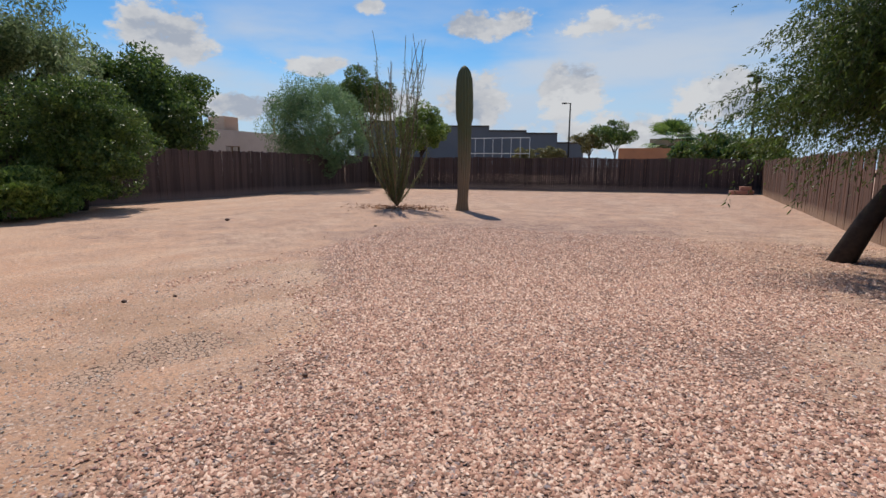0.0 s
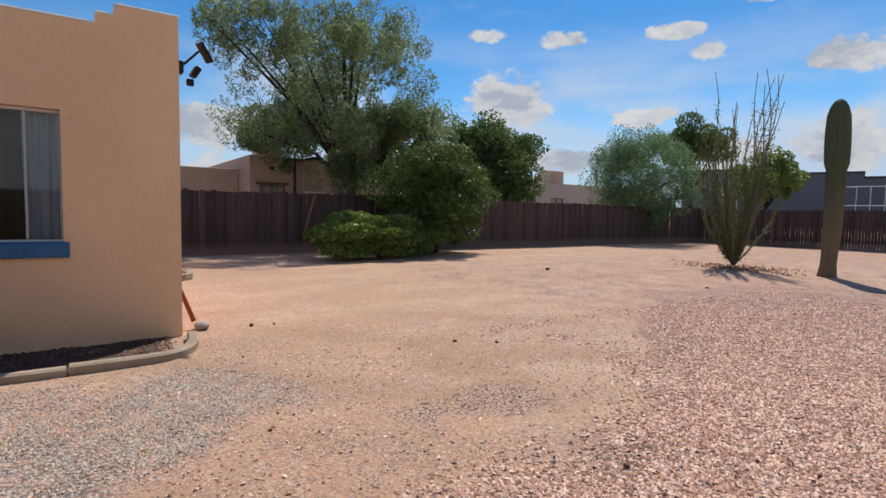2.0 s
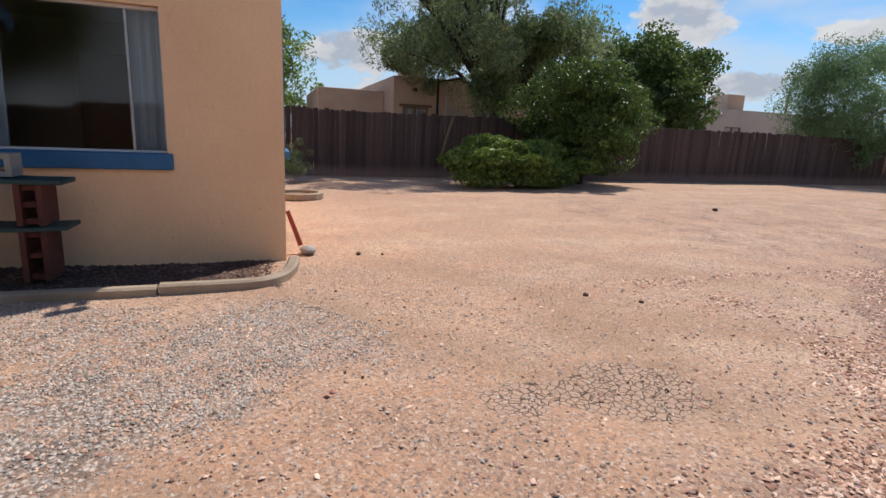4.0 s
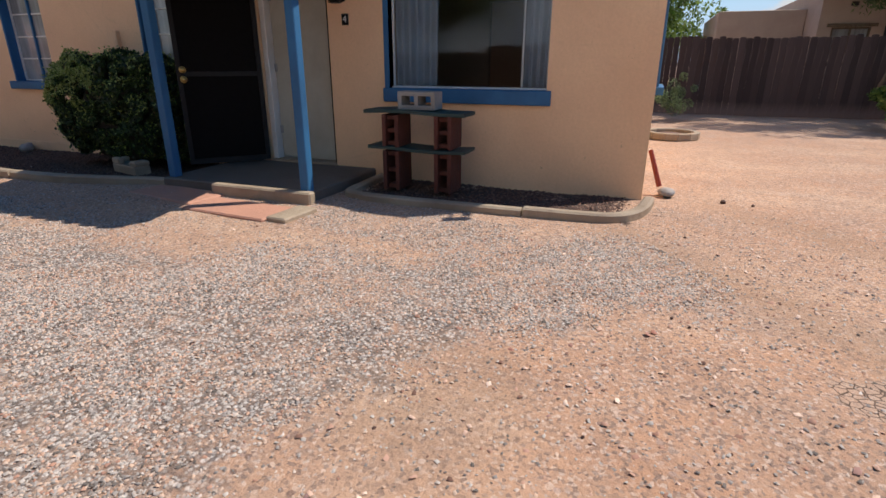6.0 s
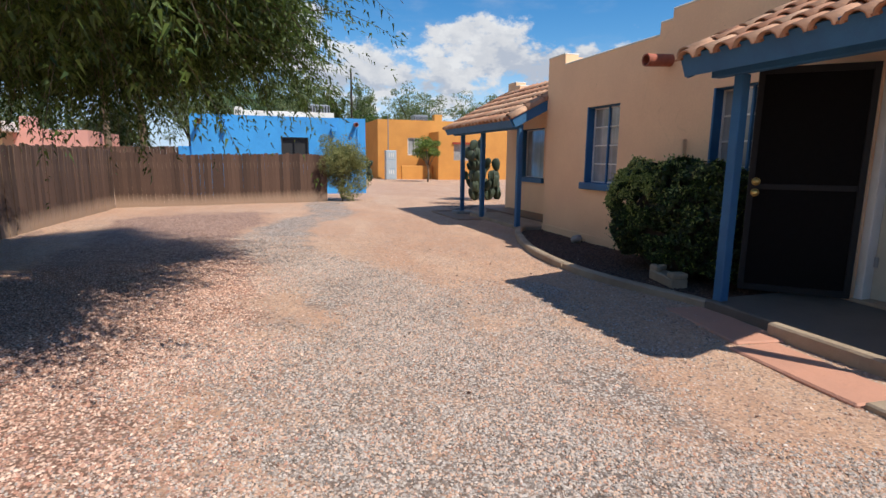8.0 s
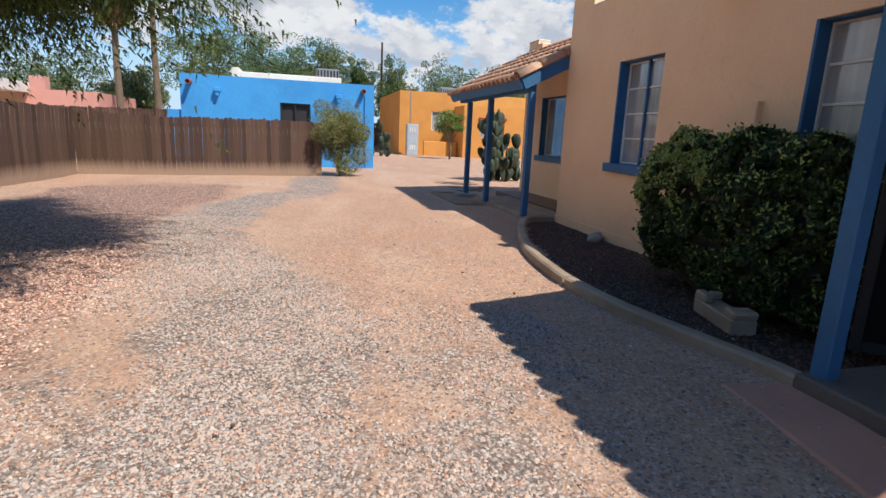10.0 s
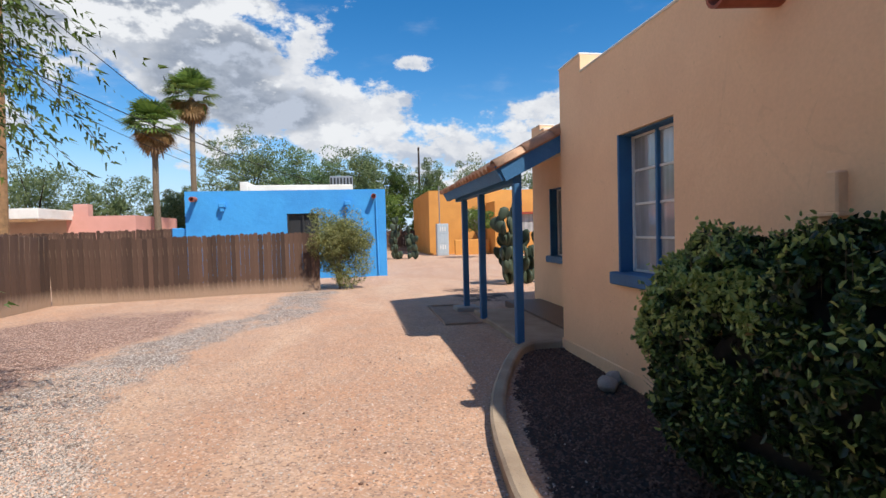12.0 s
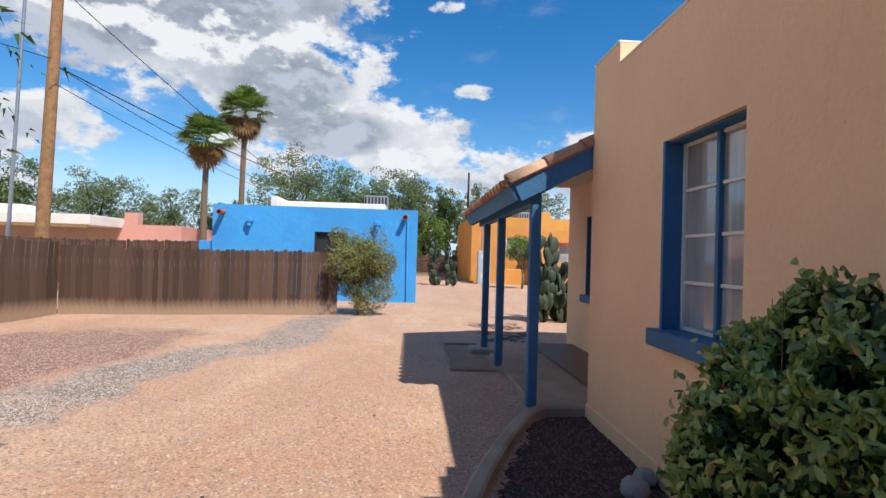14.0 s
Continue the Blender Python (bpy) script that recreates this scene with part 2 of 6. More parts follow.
BLACK = plain("black_iron", (0.018, 0.017, 0.016), 0.45, 0.6)
BLACKPAINT = plain("flat_black_door_paint", (0.012, 0.011, 0.011), 0.75)
BRASS = plain("worn_brass", (0.65, 0.45, 0.16), 0.3, 1.0)
STEEL = plain("galvanised_steel", (0.42, 0.44, 0.46), 0.4, 0.8)
LIGHTBOX = plain("light_grey_enamel", (0.45, 0.52, 0.56), 0.5)
CURTAIN = plain("white_curtain_cloth", (0.62, 0.66, 0.72), 0.9, 0, 60)
DARKW = plain("dark_window_recess", (0.03, 0.03, 0.03), 0.5)
POLEW = plain("brown_pole_wood", (0.36, 0.20, 0.09), 0.85, 0, 6, 0.5)
CABLE = plain("black_cable", (0.015, 0.015, 0.015), 0.6)
REDM = plain("red_painted_metal", (0.32, 0.045, 0.02), 0.55)
TERRA = plain("red_clay_pipe", (0.42, 0.12, 0.07), 0.75, 0, 12, 0.4)
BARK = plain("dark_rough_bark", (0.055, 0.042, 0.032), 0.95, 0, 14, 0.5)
LIGHTBARK = plain("grey_brown_bark", (0.20, 0.15, 0.10), 0.95, 0, 14, 0.5)
SCREENM = plain("black_insect_mesh", (0.010, 0.009, 0.009), 0.9)
SCREENM.node_tree.nodes["Principled BSDF"].inputs["Specular IOR Level"].default_value = 0.1


def glass():
    m = Mat("window_glass", 0.03)
    m.color((0.75, 0.80, 0.82))
    m.b.inputs["Transmission Weight"].default_value = 1.0
    m.b.inputs["IOR"].default_value = 1.45
    return m.m


GLASS = glass()


def dusty_reflection_glass():
    m = Mat("dusty_glass_painted_reflection", 0.12)
    n = m.noise(3, 5)
    c = m.mix(m.ramp(n, 0.3, 0.7), (0.26, 0.27, 0.28), (0.44, 0.45, 0.44))
    # tint that differs from pane to pane stands for reflections
    c = m.mix(m.ramp(m.each(), 0, 1, 0, 0.6), c, (0.17, 0.16, 0.15))
    fold = m.noise(9, 3, 0.5, (1, 1, 0.06))
    m.color(m.mix(m.ramp(fold, 0.45, 0.62, 0, 0.5), c, (0.50, 0.51, 0.52)))
    m.b.inputs["Specular IOR Level"].default_value = 0.9
    m.b.inputs["Coat Weight"].default_value = 0.6
    return m.m


DUSTY_REFLECTION = dusty_reflection_glass()


def wood(name, lo, hi, pale):
    m = Mat(name, 0.88)
    grain = m.noise(60, 5, 0.6, (1, 1, 0.05), 0.6)
    c = m.mix(grain, lo, hi)
    c = m.mix(m.ramp(m.each(), 0, 1, 0, 0.75), c, tuple(v * 0.45 for v in lo))
    sep = m.t.nodes.new("ShaderNodeSeparateXYZ")
    m.t.links.new(m.pos, sep.inputs[0])
    n = m.noise(7, 4, 0.6, (1, 1, 0.4))
    splash = m.math("ADD", sep.outputs[2], m.math("MULTIPLY", n, -0.35))
    c = m.mix(m.ramp(splash, -0.04, 0.20, 0.85, 0), c, pale)
    streak = m.noise(14, 3, 0.6, (1, 1, 0.08))
    c = m.mix(m.ramp(streak, 0.56, 0.68, 0, 0.6), c, pale)
    m.color(c)
    m.bump(grain, 0.6, 0.004)
    return m.m


BOARD = wood("weathered_brown_fence_wood", (0.065, 0.033, 0.021), (0.15, 0.085, 0.056), (0.36, 0.25, 0.17))
DARKBOARD = wood("dark_stained_fence_wood", (0.055, 0.036, 0.034), (0.11, 0.074, 0.068), (0.18, 0.13, 0.115))

REDBOARD = wood("reddish_fence_wood", (0.085, 0.034, 0.018), (0.17, 0.075, 0.042), (0.30, 0.19, 0.12))


def tile_mat():
    m = Mat("sun_bleached_clay_tile", 0.85)
    c = m.colors(m.each(), [(0, (0.40, 0.17, 0.09)), (0.5, (0.50, 0.27, 0.16)), (1, (0.58, 0.37, 0.24))])
    n = m.noise(9, 5, 0.65)
    c = m.mix(m.ramp(n, 0.45, 0.75, 0, 0.8), c, (0.22, 0.13, 0.09))
    m.color(c)
    m.bump(n, 0.6, 0.006)
    return m.m


TILE = tile_mat()


def stone_mat(name, stops, dust=(0.30, 0.20, 0.15)):
    m = Mat(name, 0.9)
    c = m.colors(m.island(), stops)
    m.color(m.mix(m.ramp(m.noise(90, 3), 0.35, 0.8, 0, 0.2), c, dust))
    return m.m


PINKSTONE = stone_mat("pink_landscape_gravel", [(0, (0.13, 0.065, 0.045)), (0.16, (0.38, 0.195, 0.135)), (0.5, (0.58, 0.345, 0.25)), (0.82, (0.84, 0.62, 0.49)), (0.92, (0.42, 0.18, 0.12)), (1, (0.24, 0.22, 0.23))])
GREYSTONE = stone_mat("grey_crushed_gravel", [(0, (0.11, 0.09, 0.075)), (0.3, (0.34, 0.295, 0.265)), (0.58, (0.52, 0.455, 0.40)), (0.8, (0.62, 0.41, 0.29)), (0.94, (0.42, 0.21, 0.14)), (1, (0.66, 0.58, 0.52))], (0.28, 0.21, 0.17))
DARKSTONE = stone_mat("dark_red_lava_mulch", [(0, (0.05, 0.024, 0.018)), (0.5, (0.11, 0.055, 0.038)), (1, (0.19, 0.11, 0.08))], (0.06, 0.035, 0.028))


def ground_mat():
    m = Mat("sandy_desert_ground", 0.95)
    big = m.noise(0.28, 5, 0.6)
    mid = m.noise(2.2, 6, 0.65)
    fine = m.noise(45, 5, 0.7)
    band = m.noise(0.8, 5, 0.6, (1.0, 0.4, 1.0), 1.2)
    grit = m.voronoi(70, "F1", 1)
    sand = m.mix(m.ramp(big, 0.35, 0.65), (0.56, 0.365, 0.245), (0.57, 0.32, 0.19))
    sand = m.mix(m.ramp(band, 0.45, 0.62, 0, 0.75), sand, (0.46, 0.245, 0.145))
    sand = m.mix(m.ramp(band, 0.46, 0.34, 0, 0.5), sand, (0.60, 0.43, 0.31))
    sand = m.mix(m.ramp(mid, 0.4, 0.7, 0, 0.8), sand, (0.42, 0.275, 0.195))
    sand = m.mix(m.ramp(m.noise(14, 5, 0.75), 0.42, 0.75, 0, 0.55), sand, (0.33, 0.215, 0.155))
    sep = m.t.nodes.new("ShaderNodeSeparateColor")
    m.t.links.new(grit, sep.inputs[0])
    sand = m.mix(m.ramp(sep.outputs[0], 0.68, 0.9, 0, 0.85), sand, (0.25, 0.165, 0.125))
    sand = m.mix(m.ramp(sep.outputs[1], 0.75, 0.95, 0, 0.55), sand, (0.66, 0.50, 0.40))
    flake = m.t.nodes.new("ShaderNodeSeparateColor")
    m.t.links.new(m.voronoi(27, "F1", 1), flake.inputs[0])
    near = m.ramp(m.voronoi(27, "F1", 0), 0.38, 0.30)
    some = m.ramp(m.math("ADD", flake.outputs[0], m.math("MULTIPLY", m.math("SUBTRACT", m.noise(1.1, 5, 0.7), 0.5), 1.2)), 0.84, 0.90)
    speck = m.colors(flake.outputs[1], [(0, (0.15, 0.085, 0.06)), (0.5, (0.36, 0.225, 0.17)), (1, (0.62, 0.46, 0.37))])
    sand = m.mix(m.math("MULTIPLY", m.math("MULTIPLY", near, some), 0.9), sand, speck)
    vc = m.voronoi(46, "F1", 1)
    vd = m.voronoi(46, "F1", 0)
    s2 = m.t.nodes.new("ShaderNodeSeparateColor")
    m.t.links.new(vc, s2.inputs[0])
    pink = m.colors(s2.outputs[0], [(0, (0.20, 0.10, 0.07)), (0.35, (0.48, 0.28, 0.205)), (0.8, (0.74, 0.53, 0.42)), (1, (0.36, 0.26, 0.23))])
    grey = m.colors(s2.outputs[1], [(0, (0.18, 0.14, 0.12)), (0.5, (0.45, 0.39, 0.345)), (1, (0.68, 0.61, 0.55))])
    breakup = m.math("ADD", m.math("MULTIPLY", m.math("SUBTRACT", m.noise(1.6, 5, 0.65), 0.5), 1.5), m.math("MULTIPLY", m.math("SUBTRACT", m.noise(9, 5, 0.75), 0.5), 1.3))
    clot = m.ramp(m.noise(11, 6, 0.8), 0.45, 0.75, 0.0, 0.5)
    pink = m.mix(clot, pink, (0.25, 0.15, 0.11))
    gap = m.ramp(vd, 0.36, 0.58, 0, 0.85)
    pink, grey = m.mix(gap, pink, (0.13, 0.07, 0.048)), m.mix(gap, grey, (0.15, 0.10, 0.075))
    gp = m.ramp(m.math("ADD", m.attr("pink"), breakup), 0.35, 0.75)
    gg = m.ramp(m.math("ADD", m.attr("grey"), breakup), 0.38, 0.72)
    c = m.mix(gp, sand, pink)
    c = m.mix(gg, c, grey)
    c = m.mix(m.math("MULTIPLY", m.ramp(m.math("ADD", m.attr("dark"), breakup), 0.4, 0.6), 1.0), c, (0.05, 0.03, 0.024))
    c = m.mix(m.math("MULTIPLY", m.math("MULTIPLY", m.attr("damp"), m.ramp(m.noise(3.5, 5, 0.7), 0.25, 0.6)), 0.7), c, (0.34, 0.205, 0.125))
    mud = m.ramp(m.math("ADD", m.attr("crack"), m.math("MULTIPLY", breakup, 0.5)), 0.38, 0.52)
    crack = m.voronoi(24, "DISTANCE_TO_EDGE")
    line = m.math("MULTIPLY", m.ramp(crack, 0.02, 0.09, 1, 0), mud)
    c = m.mix(m.math("MULTIPLY", mud, 0.6), c, (0.50, 0.34, 0.245))
    c = m.mix(line, c, (0.09, 0.052, 0.034))
    m.color(c)
    m.bump(fine, 0.8, 0.014)
    m.bump(m.voronoi(70, "F1", 0), -0.7, 0.008)
    m.bump(m.math("MULTIPLY", vd, m.math("MAXIMUM", gp, gg)), -0.9, 0.02)
    m.bump(line, -1.0, 0.02)
    m.bump(mid, 0.5, 0.03)
    return m.m


GROUND = ground_mat()


def leaf_mat(name, a, b, rough=0.55, trans=0.25, dead=None):
    m = Mat(name, rough)
    stops = [(0, a), (0.85, b)] + ([(0.97, b), (1.0, dead)] if dead else [(1.0, b)])
    c = m.colors(m.island(), stops)
    c = m.mix(m.ramp(m.noise(1.1, 3), 0.35, 0.7, 0, 0.5), c, a)
    m.color(c)
    tr = m.t.nodes.new("ShaderNodeBsdfTranslucent")
    m.t.links.new(c, tr.inputs[0])
    mx = m.t.nodes.new("ShaderNodeMixShader")
    mx.inputs[0].default_value = trans
    m.t.links.new(m.b.outputs[0], mx.inputs[1])
    m.t.links.new(tr.outputs[0], mx.inputs[2])
    m.t.links.new(mx.outputs[0], m.t.nodes["Material Output"].inputs[0])
    return m.m


LEAF_HEDGE = leaf_mat("dark_hedge_leaves", (0.008, 0.018, 0.006), (0.075, 0.125, 0.028), 0.36, 0.2, (0.22, 0.13, 0.06))
# new growth, made paler so that its colour stands for sunlight
LEAF_SUNLIT = leaf_mat("sunlit_new_leaves", (0.16, 0.23, 0.04), (0.54, 0.60, 0.20), 0.4, 0.3, (0.4, 0.2, 0.1))
LEAF_OCO = leaf_mat("ocotillo_leaves", (0.06, 0.08, 0.025), (0.20, 0.23, 0.09))
LEAF_BUSH = leaf_mat("bright_bush_leaves", (0.06, 0.12, 0.022), (0.30, 0.40, 0.085), 0.42, 0.45)
LEAF_DARK = leaf_mat("dark_green_leaves", (0.03, 0.07, 0.018), (0.17, 0.25, 0.055), 0.42, 0.4)
LEAF_TREE = leaf_mat("grey_green_leaves", (0.08, 0.13, 0.055), (0.30, 0.37, 0.17), 0.5, 0.5)
LEAF_PALO = leaf_mat("feathery_blue_green_leaves", (0.09, 0.17, 0.08), (0.24, 0.36, 0.17), 0.55, 0.45)
LEAF_MESQ = leaf_mat("fine_mesquite_leaflets", (0.03, 0.06, 0.01), (0.15, 0.215, 0.04), 0.5, 0.32)
LEAF_DRY = leaf_mat("dry_olive_leaves", (0.11, 0.11, 0.04), (0.27, 0.25, 0.10))
LEAF_SHRUB = leaf_mat("olive_shrub_leaves", (0.13, 0.15, 0.05), (0.36, 0.36, 0.13), 0.5, 0.35)
LEAF_PALM = leaf_mat("palm_fronds", (0.06, 0.12, 0.025), (0.22, 0.32, 0.07), 0.45, 0.3)
DEADPALM = leaf_mat("dead_palm_fronds", (0.22, 0.12, 0.04), (0.36, 0.21, 0.08))
DEADLEAF = leaf_mat("dead_brown_leaves", (0.22, 0.10, 0.05), (0.34, 0.17, 0.09))
CACTUS = leaf_mat("prickly_pear_pads", (0.016, 0.026, 0.017), (0.042, 0.062, 0.034), 0.65, 0.0)


def saguaro_mat():
    m = Mat("saguaro_skin", 0.8)
    sep = m.t.nodes.new("ShaderNodeSeparateXYZ")
    m.t.links.new(m.pos, sep.inputs[0])
    n = m.noise(6, 5, 0.6, (1, 1, 0.4))
    h = m.math("ADD", sep.outputs[2], m.math("MULTIPLY", n, 1.2))
    m.color(m.mix(m.ramp(h, 1.5, 2.9), (0.20, 0.15, 0.10), (0.085, 0.10, 0.05)))
    m.bump(n, 0.5, 0.02)
    return m.m


SAGUARO = saguaro_mat()

# ---- mesh helpers ----


def np_mesh(name, verts, faces, mat=None, smooth=False):
    verts, faces = np.asarray(verts, np.float32), np.asarray(faces, np.int32)
    me = bpy.data.meshes.new(name)
    n, k = faces.shape
    me.vertices.add(len(verts))
    me.vertices.foreach_set("co", verts.ravel())
    me.loops.add(n * k)
    me.loops.foreach_set("vertex_index", faces.ravel())
    me.polygons.add(n)
    me.polygons.foreach_set("loop_start", np.arange(0, n * k, k, dtype=np.int32))
    me.polygons.foreach_set("loop_total", np.full(n, k, np.int32))
    if smooth:
        me.polygons.foreach_set("use_smooth", np.ones(n, bool))
    me.update(calc_edges=True)
    if mat:
        me.materials.append(mat)
    return me


def thing(name, label, category, at=(0, 0, 0), rz=0, group="", kind=""):
    ob = new(name)
    ob.matrix_world = pose(*at, 0, 0, rz)
    return tagged(ob, label, category, group, kind)


def part(name, data, mat=None, parent=None, label="", smooth=False, kind=""):
    if isinstance(data, bmesh.types.BMesh):
        me = bpy.data.meshes.new(name)
        bmesh.ops.recalc_face_normals(data, faces=data.faces)
        data.to_mesh(me)
        data.free()
        if smooth:
            for p in me.polygons:
                p.use_smooth = True
    else:
        me = data
    if mat and not me.materials:
        me.materials.append(mat)
    ob = new(name, me)
    if parent:
        ob.parent = parent
    return tagged(ob, label, kind=kind)


def solid(name, data, mat, label, category, group="", kind="", smooth=False):
    return tagged(part(name, data, mat, None, "", smooth), label, category, group, kind)


def add_box(bm, lo, hi, bevel=0.0, m=None):
    c = [(a + b) / 2 for a, b in zip(lo, hi)]
    s = [abs(b - a) for a, b in zip(lo, hi)]
    r = bmesh.ops.create_cube(bm, size=1, matrix=(m or Matrix()) @ Matrix.Translation(c) @ Matrix.Diagonal((*s, 1)))
    if bevel:
        edges = {e for v in r["verts"] for e in v.link_edges}
        bmesh.ops.bevel(bm, geom=list(edges), offset=bevel, segments=1, affect="EDGES")
    return bm


def box(lo, hi, bevel=0.0, m=None):
    return add_box(bmesh.new(), lo, hi, bevel, m)


def add_tube(bm, pts, radii, seg=8, cap=True):
    pts = [Vector(p) for p in pts]
    if not hasattr(radii, "__len__"):
        radii = [radii] * len(pts)
    rings = []
    for i, p in enumerate(pts):
        d = (pts[min(i + 1, len(pts) - 1)] - pts[max(i - 1, 0)]).normalized()
        u = d.cross(Vector((0.13, 0.97, 0.21))).normalized()
        v = d.cross(u)
        rings.append([bm.verts.new(p + (u * math.cos(a) + v * math.sin(a)) * radii[i]) for a in [2 * math.pi * k / seg for k in range(seg)]])
    for a, b in zip(rings, rings[1:]):
        for k in range(seg):
            bm.faces.new((a[k], a[(k + 1) % seg], b[(k + 1) % seg], b[k]))
    if cap:
        bm.faces.new(rings[0])
        bm.faces.new(rings[-1])
    return bm


def tube(pts, radii, seg=8):
    return add_tube(bmesh.new(), pts, radii, seg)


def wall_bm(axis, face, back, u0, u1, z0, z1, holes):
    """A wall of thickness from face to back along axis ('x' or 'y'), from u0 to u1, with rectangular openings (u0, u1, z0, z1)."""
    us = sorted({u0, u1, *[min(max(h[i], u0), u1) for h in holes for i in (0, 1)]})
    zs = sorted({z0, z1, *[min(max(h[i], z0), z1) for h in holes for i in (2, 3)]})
    filled = {}
    for i in range(len(us) - 1):
        for j in range(len(zs) - 1):
            cu, cz = (us[i] + us[i + 1]) / 2, (zs[j] + zs[j + 1]) / 2
            filled[i, j] = not any(a < cu < b and c < cz < d for a, b, c, d in holes)
    bm, cache = bmesh.new(), {}

    def v(i, j, side):
        key = (i, j, side)
        if key not in cache:
            d = face if side == 0 else back
            cache[key] = bm.verts.new((d, us[i], zs[j]) if axis == "x" else (us[i], d, zs[j]))
        return cache[key]
    for (i, j), f in filled.items():
        if not f:
            continue
        for s in (0, 1):
            bm.faces.new([v(i, j, s), v(i + 1, j, s), v(i + 1, j + 1, s), v(i, j + 1, s)])
        for di, dj, a, b in ((-1, 0, (0, 0), (0, 1)), (1, 0, (1, 0), (1, 1)), (0, -1, (0, 0), (1, 0)), (0, 1, (0, 1), (1, 1))):
            if not filled.get((i + di, j + dj), False):
                p, q = (i + a[0], j + a[1]), (i + b[0], j + b[1])
                bm.faces.new([v(*p, 0), v(*q, 0), v(*q, 1), v(*p, 1)])
    return bm


def blob(radius, squash=(1, 1, 1), rough=0.2, sub=2, seed=0):
    bm = bmesh.new()
    bmesh.ops.create_icosphere(bm, subdivisions=sub, radius=radius)
    for v in bm.verts:
        n = noise.noise(v.co / radius * 1.7 + Vector((seed * 7.1, 0, 0)))
        v.co *= 1 + rough * n * 1.6
        v.co = Vector((v.co.x * squash[0], v.co.y * squash[1], v.co.z * squash[2]))
    return bm


def leaf_mesh(name, pts, length, width, mat, rng, up=0.3, fold=0.25, broad=False):
    """Many pointed leaves, folded along the midrib, at the points pts."""
    n = len(pts)
    d = rng.normal(size=(n, 3))
    d[:, 2] += up
    d /= np.linalg.norm(d, axis=1)[:, None]
    s = np.cross(d, rng.normal(size=(n, 3)))
    s /= np.linalg.norm(s, axis=1)[:, None]
    k = np.cross(d, s)
    ln = (length * rng.uniform(0.6, 1.25, n))[:, None]
    wd = (width * rng.uniform(0.7, 1.2, n))[:, None]
    base, tip = pts - d * ln * 0.5, pts + d * ln * 0.5
    l, r = pts - s * wd * 0.5 + k * wd * fold - d * ln * 0.06, pts + s * wd * 0.5 + k * wd * fold - d * ln * 0.06
    if broad:
        k2, back, fore = k * wd * fold, d * ln * 0.22, d * ln * 0.2
        droop = k * ln * rng.uniform(-0.25, 0.05, n)[:, None]
        v = np.stack([base, pts - s * wd * 0.46 + k2 - back, pts - s * wd * 0.40 + k2 + fore, tip + droop, pts + s * wd * 0.40 + k2 + fore, pts + s * wd * 0.46 + k2 - back], 1).reshape(-1, 3)
        i = np.arange(n)[:, None] * 6
        return np_mesh(name, v, np.concatenate([i + [0, 3, 2, 1], i + [0, 5, 4, 3]], 0), mat)
    v = np.stack([base, l, tip, r], 1).reshape(-1, 3)
    i = np.arange(n)[:, None] * 4
    f = np.concatenate([i + [0, 2, 1], i + [0, 3, 2]], 0)
    return np_mesh(name, v, f, mat)


def crown_points(rng, n, center, radii, blobs=30, clump=0.3, low=-0.6, fill=0.35, tall=0.8, lobes=0):
    """Points gathered into clumps that lie on the outside of an ellipsoid, with gaps between them."""
    c = rng.normal(size=(blobs * 4, 3))
    c /= np.linalg.norm(c, axis=1)[:, None]
    c = c[c[:, 2] > low][:blobs]
    c *= rng.uniform(fill, 0.9, len(c))[:, None]
    if lobes:
        heart = rng.normal(size=(lobes * 6, 3))
        heart /= np.linalg.norm(heart, axis=1)[:, None]
        heart = heart[heart[:, 2] > low][:lobes] * rng.uniform(0.45, 0.8, lobes)[:, None]
        c = heart[rng.integers(0, len(heart), len(c))] + c / np.linalg.norm(c, axis=1)[:, None] * rng.uniform(0.12, 0.40, len(c))[:, None]
    size = clump * rng.uniform(0.6, 1.3, len(c))
    w = rng.integers(0, len(c), n)
    p = rng.normal(size=(n, 3))
    p /= np.linalg.norm(p, axis=1)[:, None]
    p *= (rng.uniform(0.35, 1.0, n) ** 0.5)[:, None] * size[w][:, None]
    p[:, 2] *= tall
    return (c[w] + p) * np.array(radii) + np.array(center), c * np.array(radii) + np.array(center)


def tree(name, label, at, trunk_top, radii, center_z, mat, bark, leaves, leaf, seed, blobs=30, clump=0.3, radius=0.16, limbs=9, group="", low=-0.6, up=0.3, lean=(0, 0), category="tree", fill=0.35, tall=0.8, lobes=0):
    rng = np.random.default_rng(seed)
    ob = thing(name, label, category, at, 0, group)
    pts, heads = crown_points(rng, leaves, (lean[0], lean[1], center_z), radii, blobs, clump, low, fill, tall, lobes)
    bm = bmesh.new()
    top = Vector((lean[0] * 0.6, lean[1] * 0.6, trunk_top))
    mid = top * 0.5 + Vector((rng.uniform(-.1, .1), rng.uniform(-.1, .1), 0))
    add_tube(bm, [(0, 0, -0.1), mid, top], [radius * 1.25, radius, radius * 0.75], 8)
    for h in heads[:limbs]:
        h = Vector(h)
        b = top * rng.uniform(0.7, 1.0)
        way, rad = [b, b.lerp(h, 0.45) + Vector((0, 0, 0.12 * radii[2])), h], [radius * 0.5, radius * 0.3, radius * 0.08]
        if lobes:
            part("limb", tube(way, rad, 5), bark, ob, smooth=True)
        else:
            add_tube(bm, way, rad, 5)
    part("trunk", bm, bark, ob, smooth=True)
    part("crown", leaf_mesh("crown", pts, leaf[0], leaf[1], mat, rng, up), None, ob, kind="stuff")
    return ob

